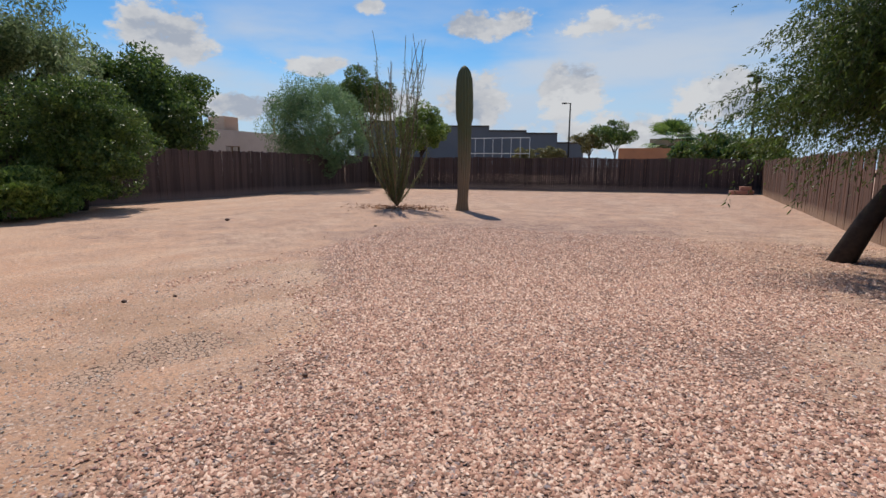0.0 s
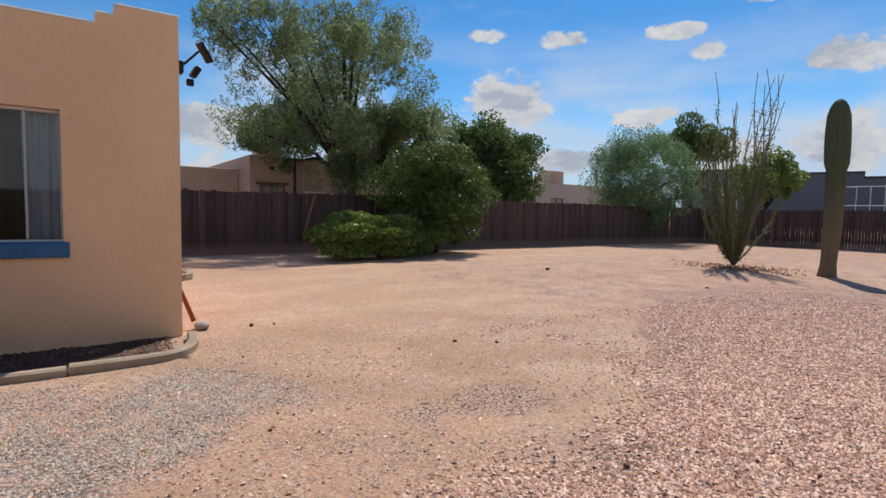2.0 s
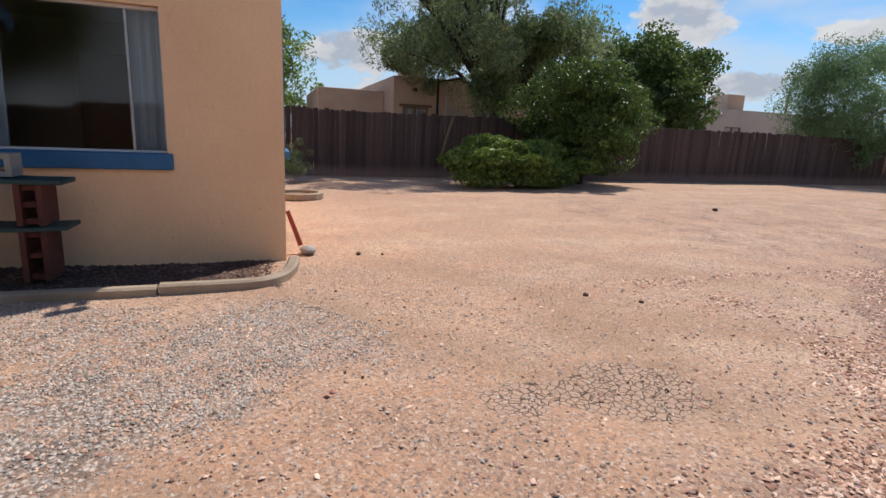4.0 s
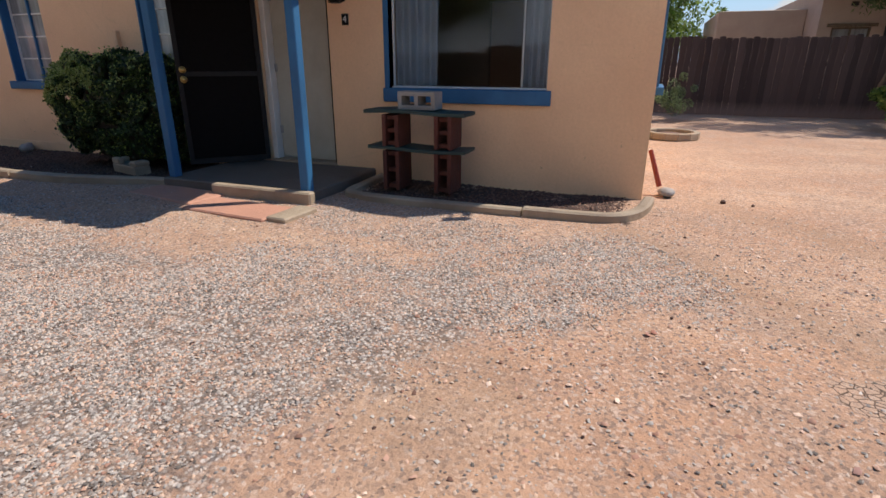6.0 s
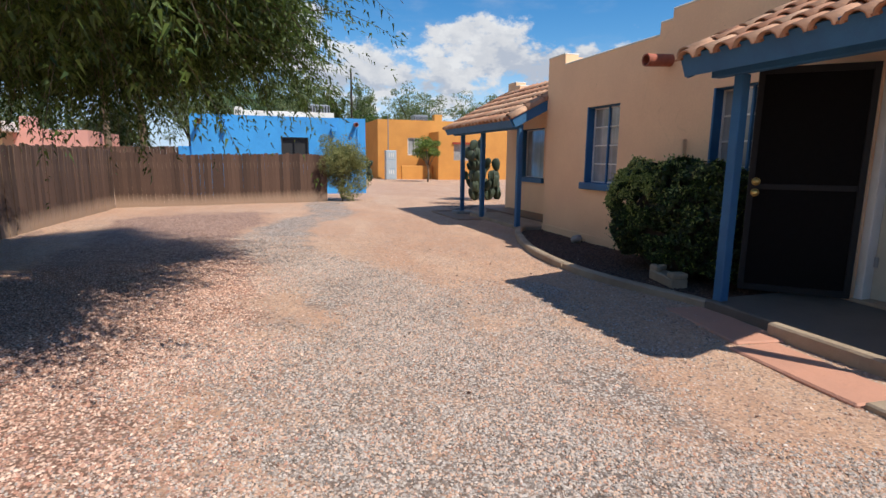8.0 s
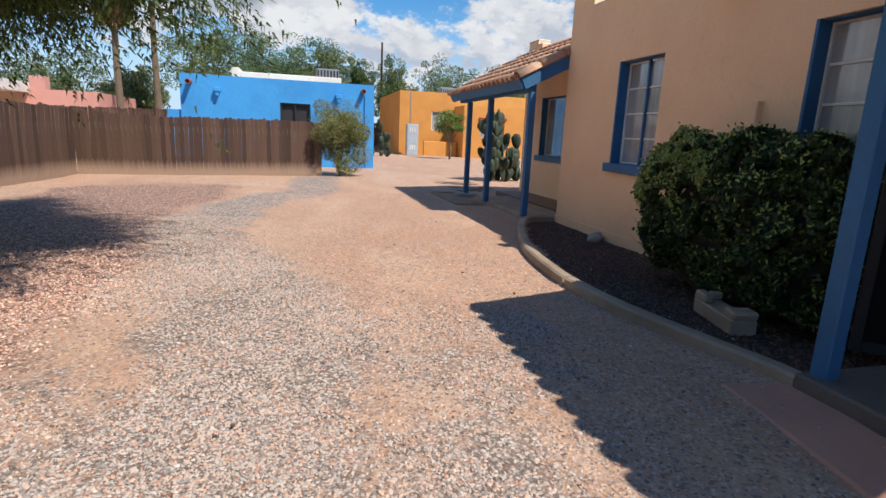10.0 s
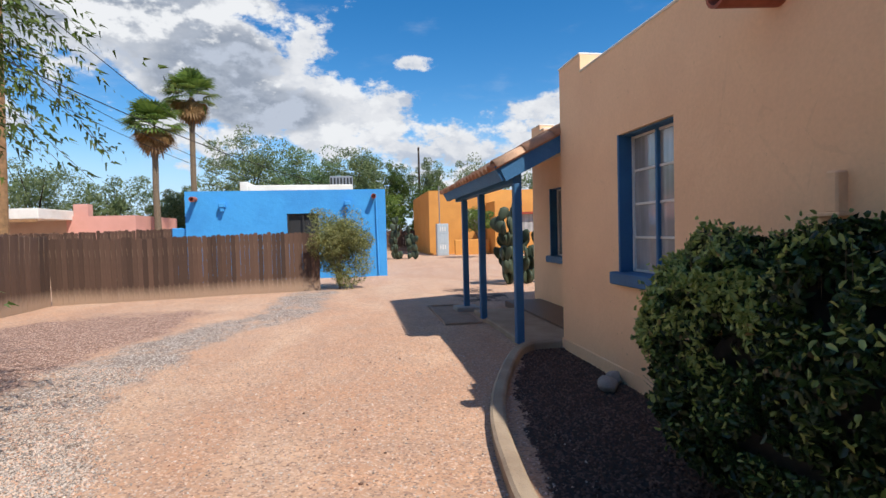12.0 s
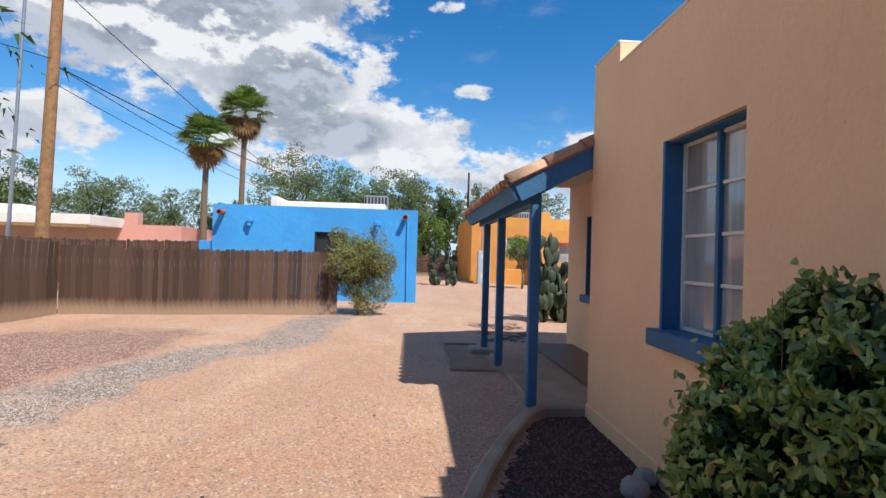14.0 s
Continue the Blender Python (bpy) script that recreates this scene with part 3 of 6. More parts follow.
# ---- ground ----
GRAVEL_EDGE = [(-60, -60), (-1.2, 0.0), (-1.95, 1.7), (-2.2, 2.6), (-2.85, 3.9), (-3.5, 4.9), (-4.3, 6.0), (-5.4, 7.6), (-8.2, 10.2), (-13.0, 12.5), (-40, 14)]


def smooth(v, lo, hi):
    t = np.clip((v - lo) / (hi - lo), 0, 1)
    return t * t * (3 - 2 * t)


def wobble(x, y, f, s):
    return (np.sin(x * f + s) * np.cos(y * f * 1.13 + 2 * s) + 0.5 * np.sin(x * f * 2.3 + y * f * 1.9 + s * 3)) / 1.5


def zones(x, y):
    """How far each ground cover reaches at a place: pink gravel, grey gravel, damp earth, cracked mud, dark mulch."""
    w = wobble(x, y, 0.9, 1.0) * 0.35 + wobble(x, y, 2.7, 2.0) * 0.12
    ex = np.interp(y, [0.0, 1.7, 2.6, 3.9, 4.9, 6.0, 7.6, 10.2, 12.5, 30], [-1.2, -1.95, -2.2, -2.85, -3.5, -4.3, -5.4, -8.2, -12.0, -14])
    pink = smooth(x - ex + w * 0.8, -0.4, 0.5) * smooth(y + w, -0.6, 0.5)
    right = np.interp(y, [0, 3.2, 5.5, 9, 13, 31], [1.0, 0.9, 0.85, 0.7, -0.2, -1.0])
    pink = pink * (1 - 0.6 * smooth(x - right + w * 2, -0.4, 1.2)) * (1 - 0.5 * smooth(y + 2 * w, 8, 15)) * (1 - 0.75 * smooth(-x, 3.5, 7.5))
    pink = np.maximum(pink, 0.46 * smooth(y + w, 3.5, 7.5) * (1 - 0.5 * smooth(-x, 9, 14)))
    lane = smooth(x + w, -1.7, -0.9) * smooth(-y, -0.5, 0.6) * (1 - smooth(x + w, 1.2, 2.2))
    lane = lane * (1 - smooth(-y + w, 12.0, 14.6)) * (1 - smooth(x + w, 1.3, 2.1))
    pink = np.maximum(pink, lane * 0.95)
    top = np.interp(x, [-5.2, -4.6, -4.0, -3.6], [1.1, 1.6, 2.0, 1.9]) + 0.15 * w
    bottom = np.interp(x, [-5.0, -4.4, -3.9, -3.5, -3.1, -2.2, -1.4], [-1.5, -1.2, 1.0, 0.75, 0.3, -0.15, -0.15])
    front = smooth(top - y, -0.15, 0.3) * smooth(y - bottom, -0.3, 0.2) * smooth(x, -5.2, -4.9) * smooth(-x, 3.3, 3.8)
    drive = smooth(bottom - y + 0.5, -0.3, 0.3) * smooth(y, -5.6, -2.8) * smooth(x + w, -4.3, -3.4) * smooth(-x + w, -0.3, 1.6)
    grey = np.maximum(front * 0.44, drive * 0.62)
    lx = np.interp(y, [-15, -12.5, -10.3, -8, -6.4, -4, -1], [-2.9, -2.75, -1.5, -1.35, -1.75, -2.3, -2.6])
    band = 1 - smooth(np.abs(x - lx + w * 0.4), 0.3, 0.95)
    grey = np.maximum(grey, band * smooth(-y, -0.2, 1.2) * (1 - smooth(-y, 15, 19)) * 0.72)
    damp = 1 - smooth(((x + 3.8) / 0.85) ** 2 + ((y - 3.3) / 0.4) ** 2, 0.3, 1.3)
    damp = np.maximum(damp, 0.8 * (1 - smooth(((x + 2.6) / 0.5) ** 2 + ((y - 0.7) / 0.4) ** 2, 0.3, 1.3)))
    crack = np.maximum(1 - smooth(((x + 3.15) / 0.34) ** 2 + ((y - 2.98) / 0.4) ** 2, 0.4, 1.2), 0.75 * (1 - smooth(((x + 3.2) / 0.25) ** 2 + ((y - 2.35) / 0.25) ** 2, 0.4, 1.2)))
    bed1 = smooth(np.interp(y, [-9.2, -8.3, -7.1, -5.4, -4.56, -3.9, -3.4], [-6.3, -5.64, -5.18, -4.87, -4.87, -5.0, -5.15]) - x, 0, 0.1) * smooth(y, -8.9, -8.7) * smooth(-y, 3.25, 3.35) * smooth(x, -6.4, -6.3)
    bed2 = smooth(-5.28 - x, 0, 0.1) * smooth(y, -1.35, -1.25) * smooth(-y, -1.3, -1.2) * smooth(x, -6.4, -6.3)
    bed3 = smooth(y, -15.5, -15) * smooth(-y, 12.3, 12.8) * smooth(x, -7.1, -6.9) * smooth(-x, 5.7, 6.0)
    dark = np.maximum(bed1, np.maximum(bed2 * 0.7, bed3 * 0.5))
    keep = 1 - np.maximum(bed1, bed2)
    grey = np.clip(grey, 0, 1) * keep
    across = (y - 0.9 * x - 7.6) / 1.35
    track = sum(1 - smooth(np.abs(across - c + 0.25 * w), 0.10, 0.32) for c in (0.0, -1.35, 1.5))
    track = track * smooth(x, -7.0, -5.5) * smooth(-x, 2.3, 3.0)
    damp = np.maximum(damp, 0.75 * track)
    return pink * (1 - grey) * keep, grey, damp * keep, crack, dark, 0.55 * keep


def ground_height(x, y):
    near = 1 - smooth(np.hypot(x + 4, y - 5), 30, 60)
    return near * (0.012 * wobble(x, y, 0.8, 3.0) + 0.006 * wobble(x, y, 3.1, 1.0) + 0.004 * wobble(x, y, 8.1, 1.6) + 0.012 * np.exp(-((x + 2.7) / 1.3) ** 2 - ((y - 2.6) / 1.6) ** 2) * np.sin((x * 0.8 - y * 0.6) * 8 + np.sin(y * 2)))


def build_ground():
    def axis(lo, hi, step):
        core = np.arange(lo, hi, step)
        out = 1.35 ** np.arange(0, 26)
        out = out[out < 1500]
        return np.concatenate([lo - out[::-1], core, core[-1] + out])
    xs, ys = axis(-17, 5.2, 0.14), axis(-17, 31, 0.16)
    gx, gy = np.meshgrid(xs, ys)
    x, y = gx.ravel(), gy.ravel()
    v = np.stack([x, y, ground_height(x, y)], 1)
    nx, ny = len(xs), len(ys)
    i = (np.arange(ny - 1)[:, None] * nx + np.arange(nx - 1)[None]).ravel()
    f = np.stack([i, i + 1, i + nx + 1, i + nx], 1)
    me = np_mesh("ground", v, f, GROUND, True)
    for name, val in zip(("pink", "grey", "damp", "crack", "dark"), zones(x, y)):
        a = me.attributes.new(name, "FLOAT", "POINT")
        a.data.foreach_set("value", val.astype(np.float32))
    tagged(new("ground", me), "reddish sandy ground with patches of pink and grey gravel", "ground", kind="structure")


build_ground()


def stones(name, label, mat, which, n, area, size, seed, ref, falloff):
    rng = np.random.default_rng(seed)
    x = rng.uniform(area[0], area[1], n)
    y = rng.uniform(area[2], area[3], n)
    z = zones(x, y)[which]
    d = np.min([np.hypot(x - a, y - b) for a, b in ref], axis=0)
    lump = np.array([noise.noise(Vector((a * 0.8, b * 0.8, 3.1))) + 0.6 * noise.noise(Vector((a * 2.6, b * 2.6, 1.7))) for a, b in zip(x, y)]) if which < 2 else np.zeros(n)
    z = np.clip(z + lump * 0.75 * (z > 0.04) - 0.05, 0, 1)
    keep = (rng.random(n) < z ** 1.2 * np.clip(falloff / np.maximum(d, 0.1), 0, 1) ** 1.6 + 0.012 * (which < 2))
    x, y = x[keep], y[keep]
    n = len(x)
    s = size * rng.uniform(0.45, 1.3, n) * (np.where(y < 0.3, 0.72, 1.0) if which == 0 else 1.0)
    base = np.array([(1, -0.7, 0), (1, 0.7, 0), (-1, 0.7, 0), (-1, -0.7, 0), (0.5, 0, 0.75), (-0.5, 0, 0.75)], float)
    v = base[None] * (1 + rng.uniform(-0.35, 0.35, (n, 6, 1)))
    v[:, 4:, 1] = rng.uniform(-0.35, 0.35, (n, 2))
    v[:, :4, 2] = rng.uniform(-0.25, 0.2, (n, 4))
    v[:, :, 2] += v[:, :, 1] * rng.uniform(-0.45, 0.45, (n, 1))
    a = rng.uniform(0, 6.283, n)
    ca, sa = np.cos(a), np.sin(a)
    vx, vy = v[..., 0].copy(), v[..., 1].copy()
    v[..., 0], v[..., 1] = vx * ca[:, None] - vy * sa[:, None], vx * sa[:, None] + vy * ca[:, None]
    v[..., 2] *= 1.25
    v = v * (s[:, None, None] * 0.56)
    v += np.stack([x, y, ground_height(x, y) + s * 0.14], 1)[:, None]
    if size > 0.02:
        sides = ([1, 2, 5], [1, 5, 4], [3, 0, 4], [3, 4, 5], [0, 1, 4], [2, 3, 5])
    else:
        v = v[:, :5]
        sides = ([0, 1, 4], [1, 2, 4], [2, 3, 4], [3, 0, 4])
    i = np.arange(n)[:, None] * v.shape[1]
    f = np.concatenate([i + k for k in sides], 0)
    me = np_mesh(name, v.reshape(-1, 3), f, mat)
    tagged(new(name, me), label, "gravel", kind="stuff")


stones("pink_gravel", "loose pink landscape gravel on sandy ground", PINKSTONE, 0, 760000, (-5, 3.5, -7, 11), 0.0185, 3, [(0, 2), (0, 3.6), (-1.2, 2.6), (-0.5, -2.5)], 2.7)
stones("grey_gravel", "fine grey crushed gravel on sandy ground", GREYSTONE, 1, 820000, (-5.3, 0.6, -9, 2.3), 0.0112, 4, [(-3.4, 0.6), (-2.6, -2.4), (-2.9, -0.8), (-2.6, -4)], 2.4)
stones("grit", "fine stony grit strewn on the sand", GREYSTONE, 5, 110000, (-6, 2, -9, 6), 0.011, 6, [(-3, 2.5), (-3, -1), (-2.6, 0.8)], 3.2)
stones("bed_mulch", "dark red lava stones in the planting bed", DARKSTONE, 4, 52000, (-6.3, -4.7, -8.9, 1.4), 0.018, 5, [(-5.5, -6), (-5.6, -8), (-5.5, 0)], 4)


def pebbles(n, seed):
    rng = np.random.default_rng(seed)
    bm = bmesh.new()
    for i in range(n):
        x, y = rng.uniform(-6.5, 3), rng.uniform(-10, 14)
        if x < -4.5 and y < 1.5:
            continue
        s = rng.uniform(0.005, 0.014)
        bmesh.ops.create_icosphere(bm, subdivisions=1, radius=s, matrix=Matrix.Translation((x, y, s * 0.3)) @ Matrix.Diagonal((1.2, 0.9, 0.6, 1)))
    solid("scattered_pebble", bm, DARKSTONE, "scattered dark pebbles on the sandy ground", "pebbles", kind="stuff")


pebbles(420, 8)


def add_rock(x, y, r, mat, label, seed, squash=(1.1, 0.9, 0.75)):
    ob = solid("rock", blob(r, squash, 0.22, 2, seed), mat, label, "rock", "loose rocks", smooth=True)
    ob.location = (x, y, r * 0.5)


DARKROCK = painted("dark_red_stone", (0.13, 0.065, 0.045), (0.08, 0.045, 0.03), scale=8)
for k, (x, y, r) in enumerate([(-4.37, 4.0, 0.022), (-4.63, 3.66, 0.024), (-6.34, 2.08, 0.028), (-6.3, 2.32, 0.018), (-9.2, 9.6, 0.05), (-5.6, 10.1, 0.03), (-2.0, 2.9, 0.018), (-1.6, 1.5, 0.016)]):
    add_rock(x, y, r, DARKROCK, "small dark red stone lying on the sand", k)
add_rock(-6.0, -7.0, 0.085, ROCKM, "pale rounded rock in the dark planting bed", 21, (1.0, 1.15, 0.85))
add_rock(-6.15, -7.18, 0.075, ROCKM, "smaller pale rounded rock in the planting bed by the wall", 22, (0.9, 1.1, 0.9))

# ---- main house ----
X0 = -6.24
WIN_R = (-1.26, 0.40, 0.97, 2.165)
WIN_2 = (-7.23, -6.39, 0.96, 2.16)
WIN_1 = (-4.67, -3.80, 0.96, 2.16)
DOOR = (-2.87, -1.97, 0.12, 2.15)
holes = [WIN_R, WIN_2, WIN_1, DOOR,
         (-7.98, -5.65, 2.93, 4), (-8.7, -7.98, 3.11, 4), (-5.65, -5.43, 3.08, 4), (-5.43, -1.72, 3.2, 4), (-1.72, -1.5, 3.08, 4),
         (-1.5, 0.68, 2.97, 4), (0.68, 0.83, 3.07, 4), (0.83, 1.5, 3.17, 4)]
solid("wall_east", wall_bm("x", X0, X0 - 0.25, -8.54, 1.37, -0.1, 3.3, holes), TAN, "peach painted block house wall with stepped parapet", "wall", kind="structure")
solid("wall_north", wall_bm("y", 1.37, 1.12, -11.2, X0 - 0.25, -0.1, 3.17, [(-7.75, -6.95, 1.0, 2.16)]), TAN, "sunlit peach end wall of the house", "wall", kind="structure")
solid("wall_west", box((-11.45, -12.2, -0.1), (-11.2, 1.37, 3.0)), TAN, "peach rear house wall", "wall", kind="structure")
solid("wall_return", box((-7.40, -8.54, -0.1), (X0 - 0.25, -8.29, 3.14)), TAN, "peach wall returning to the porch", "wall", kind="structure")
WIN_3 = (-11.35, -10.25, 0.9, 2.02)
solid("wall_wing", wall_bm("x", -7.15, -7.40, -12.2, -8.54, -0.1, 3.2, [WIN_3, (-11.55, -8.0, 2.96, 4), (-11.75, -11.55, 3.06, 4), (-12.2, -11.75, 3.16, 4)]), TAN, "peach set-back house wall under the tiled porch", "wall", kind="structure")
solid("wall_south", box((-11.2, -12.2, -0.1), (-7.40, -11.95, 3.0)), TAN, "peach side wall of the set-back wing", "wall", kind="structure")


def cap(y0, y1, z, x=X0):
    solid("trim", box((x - 0.27, y0, z), (x + 0.012, y1, z + 0.025), 0.008), CAP, "white coated parapet top", "parapet cap", kind="structure")


for a, b, z in [(-8.55, -7.98, 3.11), (-7.98, -5.65, 2.93), (-5.65, -5.43, 3.08), (-5.43, -1.72, 3.2), (-1.72, -1.5, 3.08), (-1.5, 0.68, 2.97), (0.68, 0.83, 3.07), (0.83, 1.38, 3.17)]:
    cap(a + 0.002, b - 0.002, z)
for a, b, z in [(-12.2, -11.75, 3.16), (-11.75, -11.55, 3.06), (-11.55, -8.56, 2.96)]:
    cap(a + 0.002, b - 0.002, z, -7.15)
solid("roof", box((-11.2, -12.0, 2.62), (-7.42, 1.1, 2.70)), ROOFING, "pale flat roof behind the parapet", "roof", kind="structure")
solid("roof", box((-7.42, -8.28, 2.62), (X0 - 0.25, 1.1, 2.70)), ROOFING, "pale flat roof behind the parapet", "roof", kind="structure")
solid("ceiling", box((-11.18, -11.9, 2.5), (X0 - 0.26, 1.1, 2.54)), ROOM, "dim plaster ceiling", "ceiling", kind="structure")
solid("floor", box((-11.18, -11.9, 0.0), (X0 - 0.26, 1.1, 0.11)), INNERFLOOR, "brown tiled floor inside the house", "floor", kind="structure")
solid("wall_inner", wall_bm("x", -9.6, -9.7, -3.4, 1.1, 0.11, 2.5, [(-1.15, -0.35, 0.11, 2.1)]), ROOM, "plain plaster wall of the front room with a doorway", "wall", kind="structure")
solid("wall_inner", box((-9.6, -3.5, 0.11), (X0 - 0.26, -3.4, 2.5)), ROOM, "plain plaster side wall of the front room", "wall", kind="structure")
solid("base_curb", box((X0 - 0.05, -8.56, -0.05), (X0 + 0.012, -3.5, 0.12), 0.005), TAN, "low peach footing along the house wall", "footing", kind="structure")


def window_unit(name, label, win, x, cols, rows, glassm, depth=0.13, sill_out=0.07, white=True, sill_drop=0.10):
    y0, y1, z0, z1 = win
    ob = thing(name, label, "window", (x, (y0 + y1) / 2, z0), kind="structure")
    w, h = y1 - y0, z1 - z0

    def p(n, lo, hi, mat, bev=0.004, lab=""):
        return part(n, box(lo, hi, bev), mat, ob, lab)
    p("window_frame", (-depth - 0.05, -w / 2, 0), (0.002, -w / 2 + 0.03, h), TRIM)
    p("window_frame", (-depth - 0.05, w / 2 - 0.014, 0), (-0.03, w / 2, h), TRIM)
    p("window_frame", (-depth - 0.05, -w / 2 + 0.031, h - 0.016), (-0.035, w / 2 - 0.015, h), TRIM)
    p("window_sill", (-depth - 0.05, -w / 2 - 0.045, -sill_drop), (sill_out, w / 2 + 0.045, 0.006), TRIM, 0.008, "chunky blue painted sill")
    inner = WHITEP if white else TRIM
    a, b = -w / 2 + 0.031, w / 2 - 0.015
    for j in range(cols + 1):
        y = a + (b - a) * j / cols
        edge = j in (0, cols)
        mat = inner if edge else TRIM
        t = 0.022 if edge else 0.032
        p("mullion", (-depth - 0.03, y - t / 2 + (t / 2 if j == 0 else 0) - (t / 2 if j == cols else 0), 0.008), (-depth + (0.012 if edge else 0.02), y + t / 2 + (t / 2 if j == 0 else 0) - (t / 2 if j == cols else 0), h - 0.017), mat, 0.002)
    for i in range(rows + 1):
        z = 0.008 + (h - 0.046) * i / rows
        for j in range(cols):
            p("glazing_bar", (-depth - 0.025, a + (b - a) * j / cols + 0.024, z), (-depth + 0.006, a + (b - a) * (j + 1) / cols - 0.024, z + 0.02), inner, 0.002)
            if i < rows:
                pane = p("pane", (-depth - 0.014, a + (b - a) * j / cols + 0.012, z + 0.02), (-depth - 0.009, a + (b - a) * (j + 1) / cols - 0.012, z + (h - 0.046) / rows), glassm, 0)
                pane.visible_shadow = False
    return ob


window_unit("window_1", "blue-framed steel casement window with eight dusty, reflection-tinted panes", WIN_2, X0, 2, 4, DUSTY_REFLECTION)
window_unit("window_2", "blue-framed steel casement window behind the hedge", WIN_1, X0, 2, 4, DUSTY_REFLECTION)
window_unit("window_3", "blue-framed porch window", WIN_3, -7.15, 1, 1, DUSTY_REFLECTION)


def picture_window():
    y0, y1, z0, z1 = WIN_R
    ob = thing("window_4", "large picture window with blue sill and white curtains inside", "window", (X0, y0, z0), kind="structure")
    w, h = y1 - y0, z1 - z0
    part("window_sill", box((-0.16, -0.06, -0.135), (0.05, w + 0.045, 0.004), 0.008), TRIM, ob, "wide blue painted sill")
    part("window_frame", box((-0.16, -0.055, 0.0), (0.012, 0.0, h + 0.0), 0.004), TRIM, ob, "blue painted jamb")
    part("window_frame", box((-0.15, 0.002, h - 0.03), (-0.06, w - 0.002, h - 0.003), 0.003), WHITEP, ob)
    part("window_frame", box((-0.15, 0.002, 0.005), (-0.05, w - 0.002, 0.024), 0.003), WHITEP, ob)
    part("window_frame", box((-0.12, 0.003, 0.024), (-0.085, 0.022, h - 0.032), 0.003), WHITEP, ob)
    part("window_frame", box((-0.15, w - 0.02, 0.024), (-0.06, w - 0.003, h - 0.032), 0.003), STEEL, ob)
    part("mullion", box((-0.12, 1.385, 0.024), (-0.075, 1.41, h - 0.032), 0.003), STEEL, ob)
    for a, b in ((0.03, 1.384), (1.412, w - 0.022)):
        pane = part("pane", box((-0.1, a, 0.024), (-0.095, b, h - 0.032)), GLASS, ob)
        pane.visible_shadow = False
    return ob


picture_window()


def curtain(y0, y1, z0, z1, x, label, waves):
    ys = np.linspace(y0, y1, 60)
    zs = np.linspace(z0, z1, 8)
    v, f = [], []
    for z in zs:
        for y in ys:
            t = (y - y0) / (y1 - y0)
            v.append((x + 0.035 * math.sin(t * waves * 6.283 + 0.3 * math.sin(z * 2)), y + (0.03 * (z - z0) * (t - 0.5)), z))
    for i in range(7):
        for j in range(59):
            q = i * 60 + j
            f.append((q, q + 1, q + 61, q + 60))
    ob = tagged(new("curtain", np_mesh("curtain", v, f, CURTAIN, True)), label, "curtain")
    md = ob.modifiers.new("thick", "SOLIDIFY")
    md.thickness = 0.004
    return ob


curtain(-1.25, -0.80, 0.85, 2.25, X0 - 0.19, "white pleated curtain gathered inside the picture window", 6)
curtain(0.12, 0.42, 0.85, 2.25, X0 - 0.20, "white curtain inside the picture window", 4)
curtain(-7.15, -6.45, 0.85, 2.25, X0 - 0.33, "pale curtain drawn behind the casement window", 8)


def front_door():
    y0, y1, z0, z1 = DOOR
    ob = thing("door_1", "cream painted wooden front door in a white frame", "door", (X0 - 0.12, y0, z0), kind="structure")
    w, h = y1 - y0, z1 - z0
    part("door_frame", box((-0.10, 0.0, 0.0), (0.10, 0.07, h), 0.006), WHITEP, ob, "peeling white door frame")
    part("door_frame", box((-0.10, 0.071, h - 0.05), (0.10, w - 0.03, h), 0.006), WHITEP, ob)
    part("door_leaf", box((-0.05, 0.073, 0.012), (-0.005, w - 0.032, h - 0.055), 0.004), CREAM, ob, "plain cream door leaf")
    part("door_frame", box((-0.1, w - 0.03, 0.0), (0.10, w, h), 0.004), BLACK, ob, "black metal door frame")
    part("threshold", box((-0.1, 0.0, -0.03), (0.14, w, 0.008), 0.004), CONCRETE, ob)
    for z in (0.3, 1.0, 1.75):
        part("hinge", box((0.0, 0.075, z), (0.012, 0.105, z + 0.09)), STEEL, ob)
    return ob


front_door()


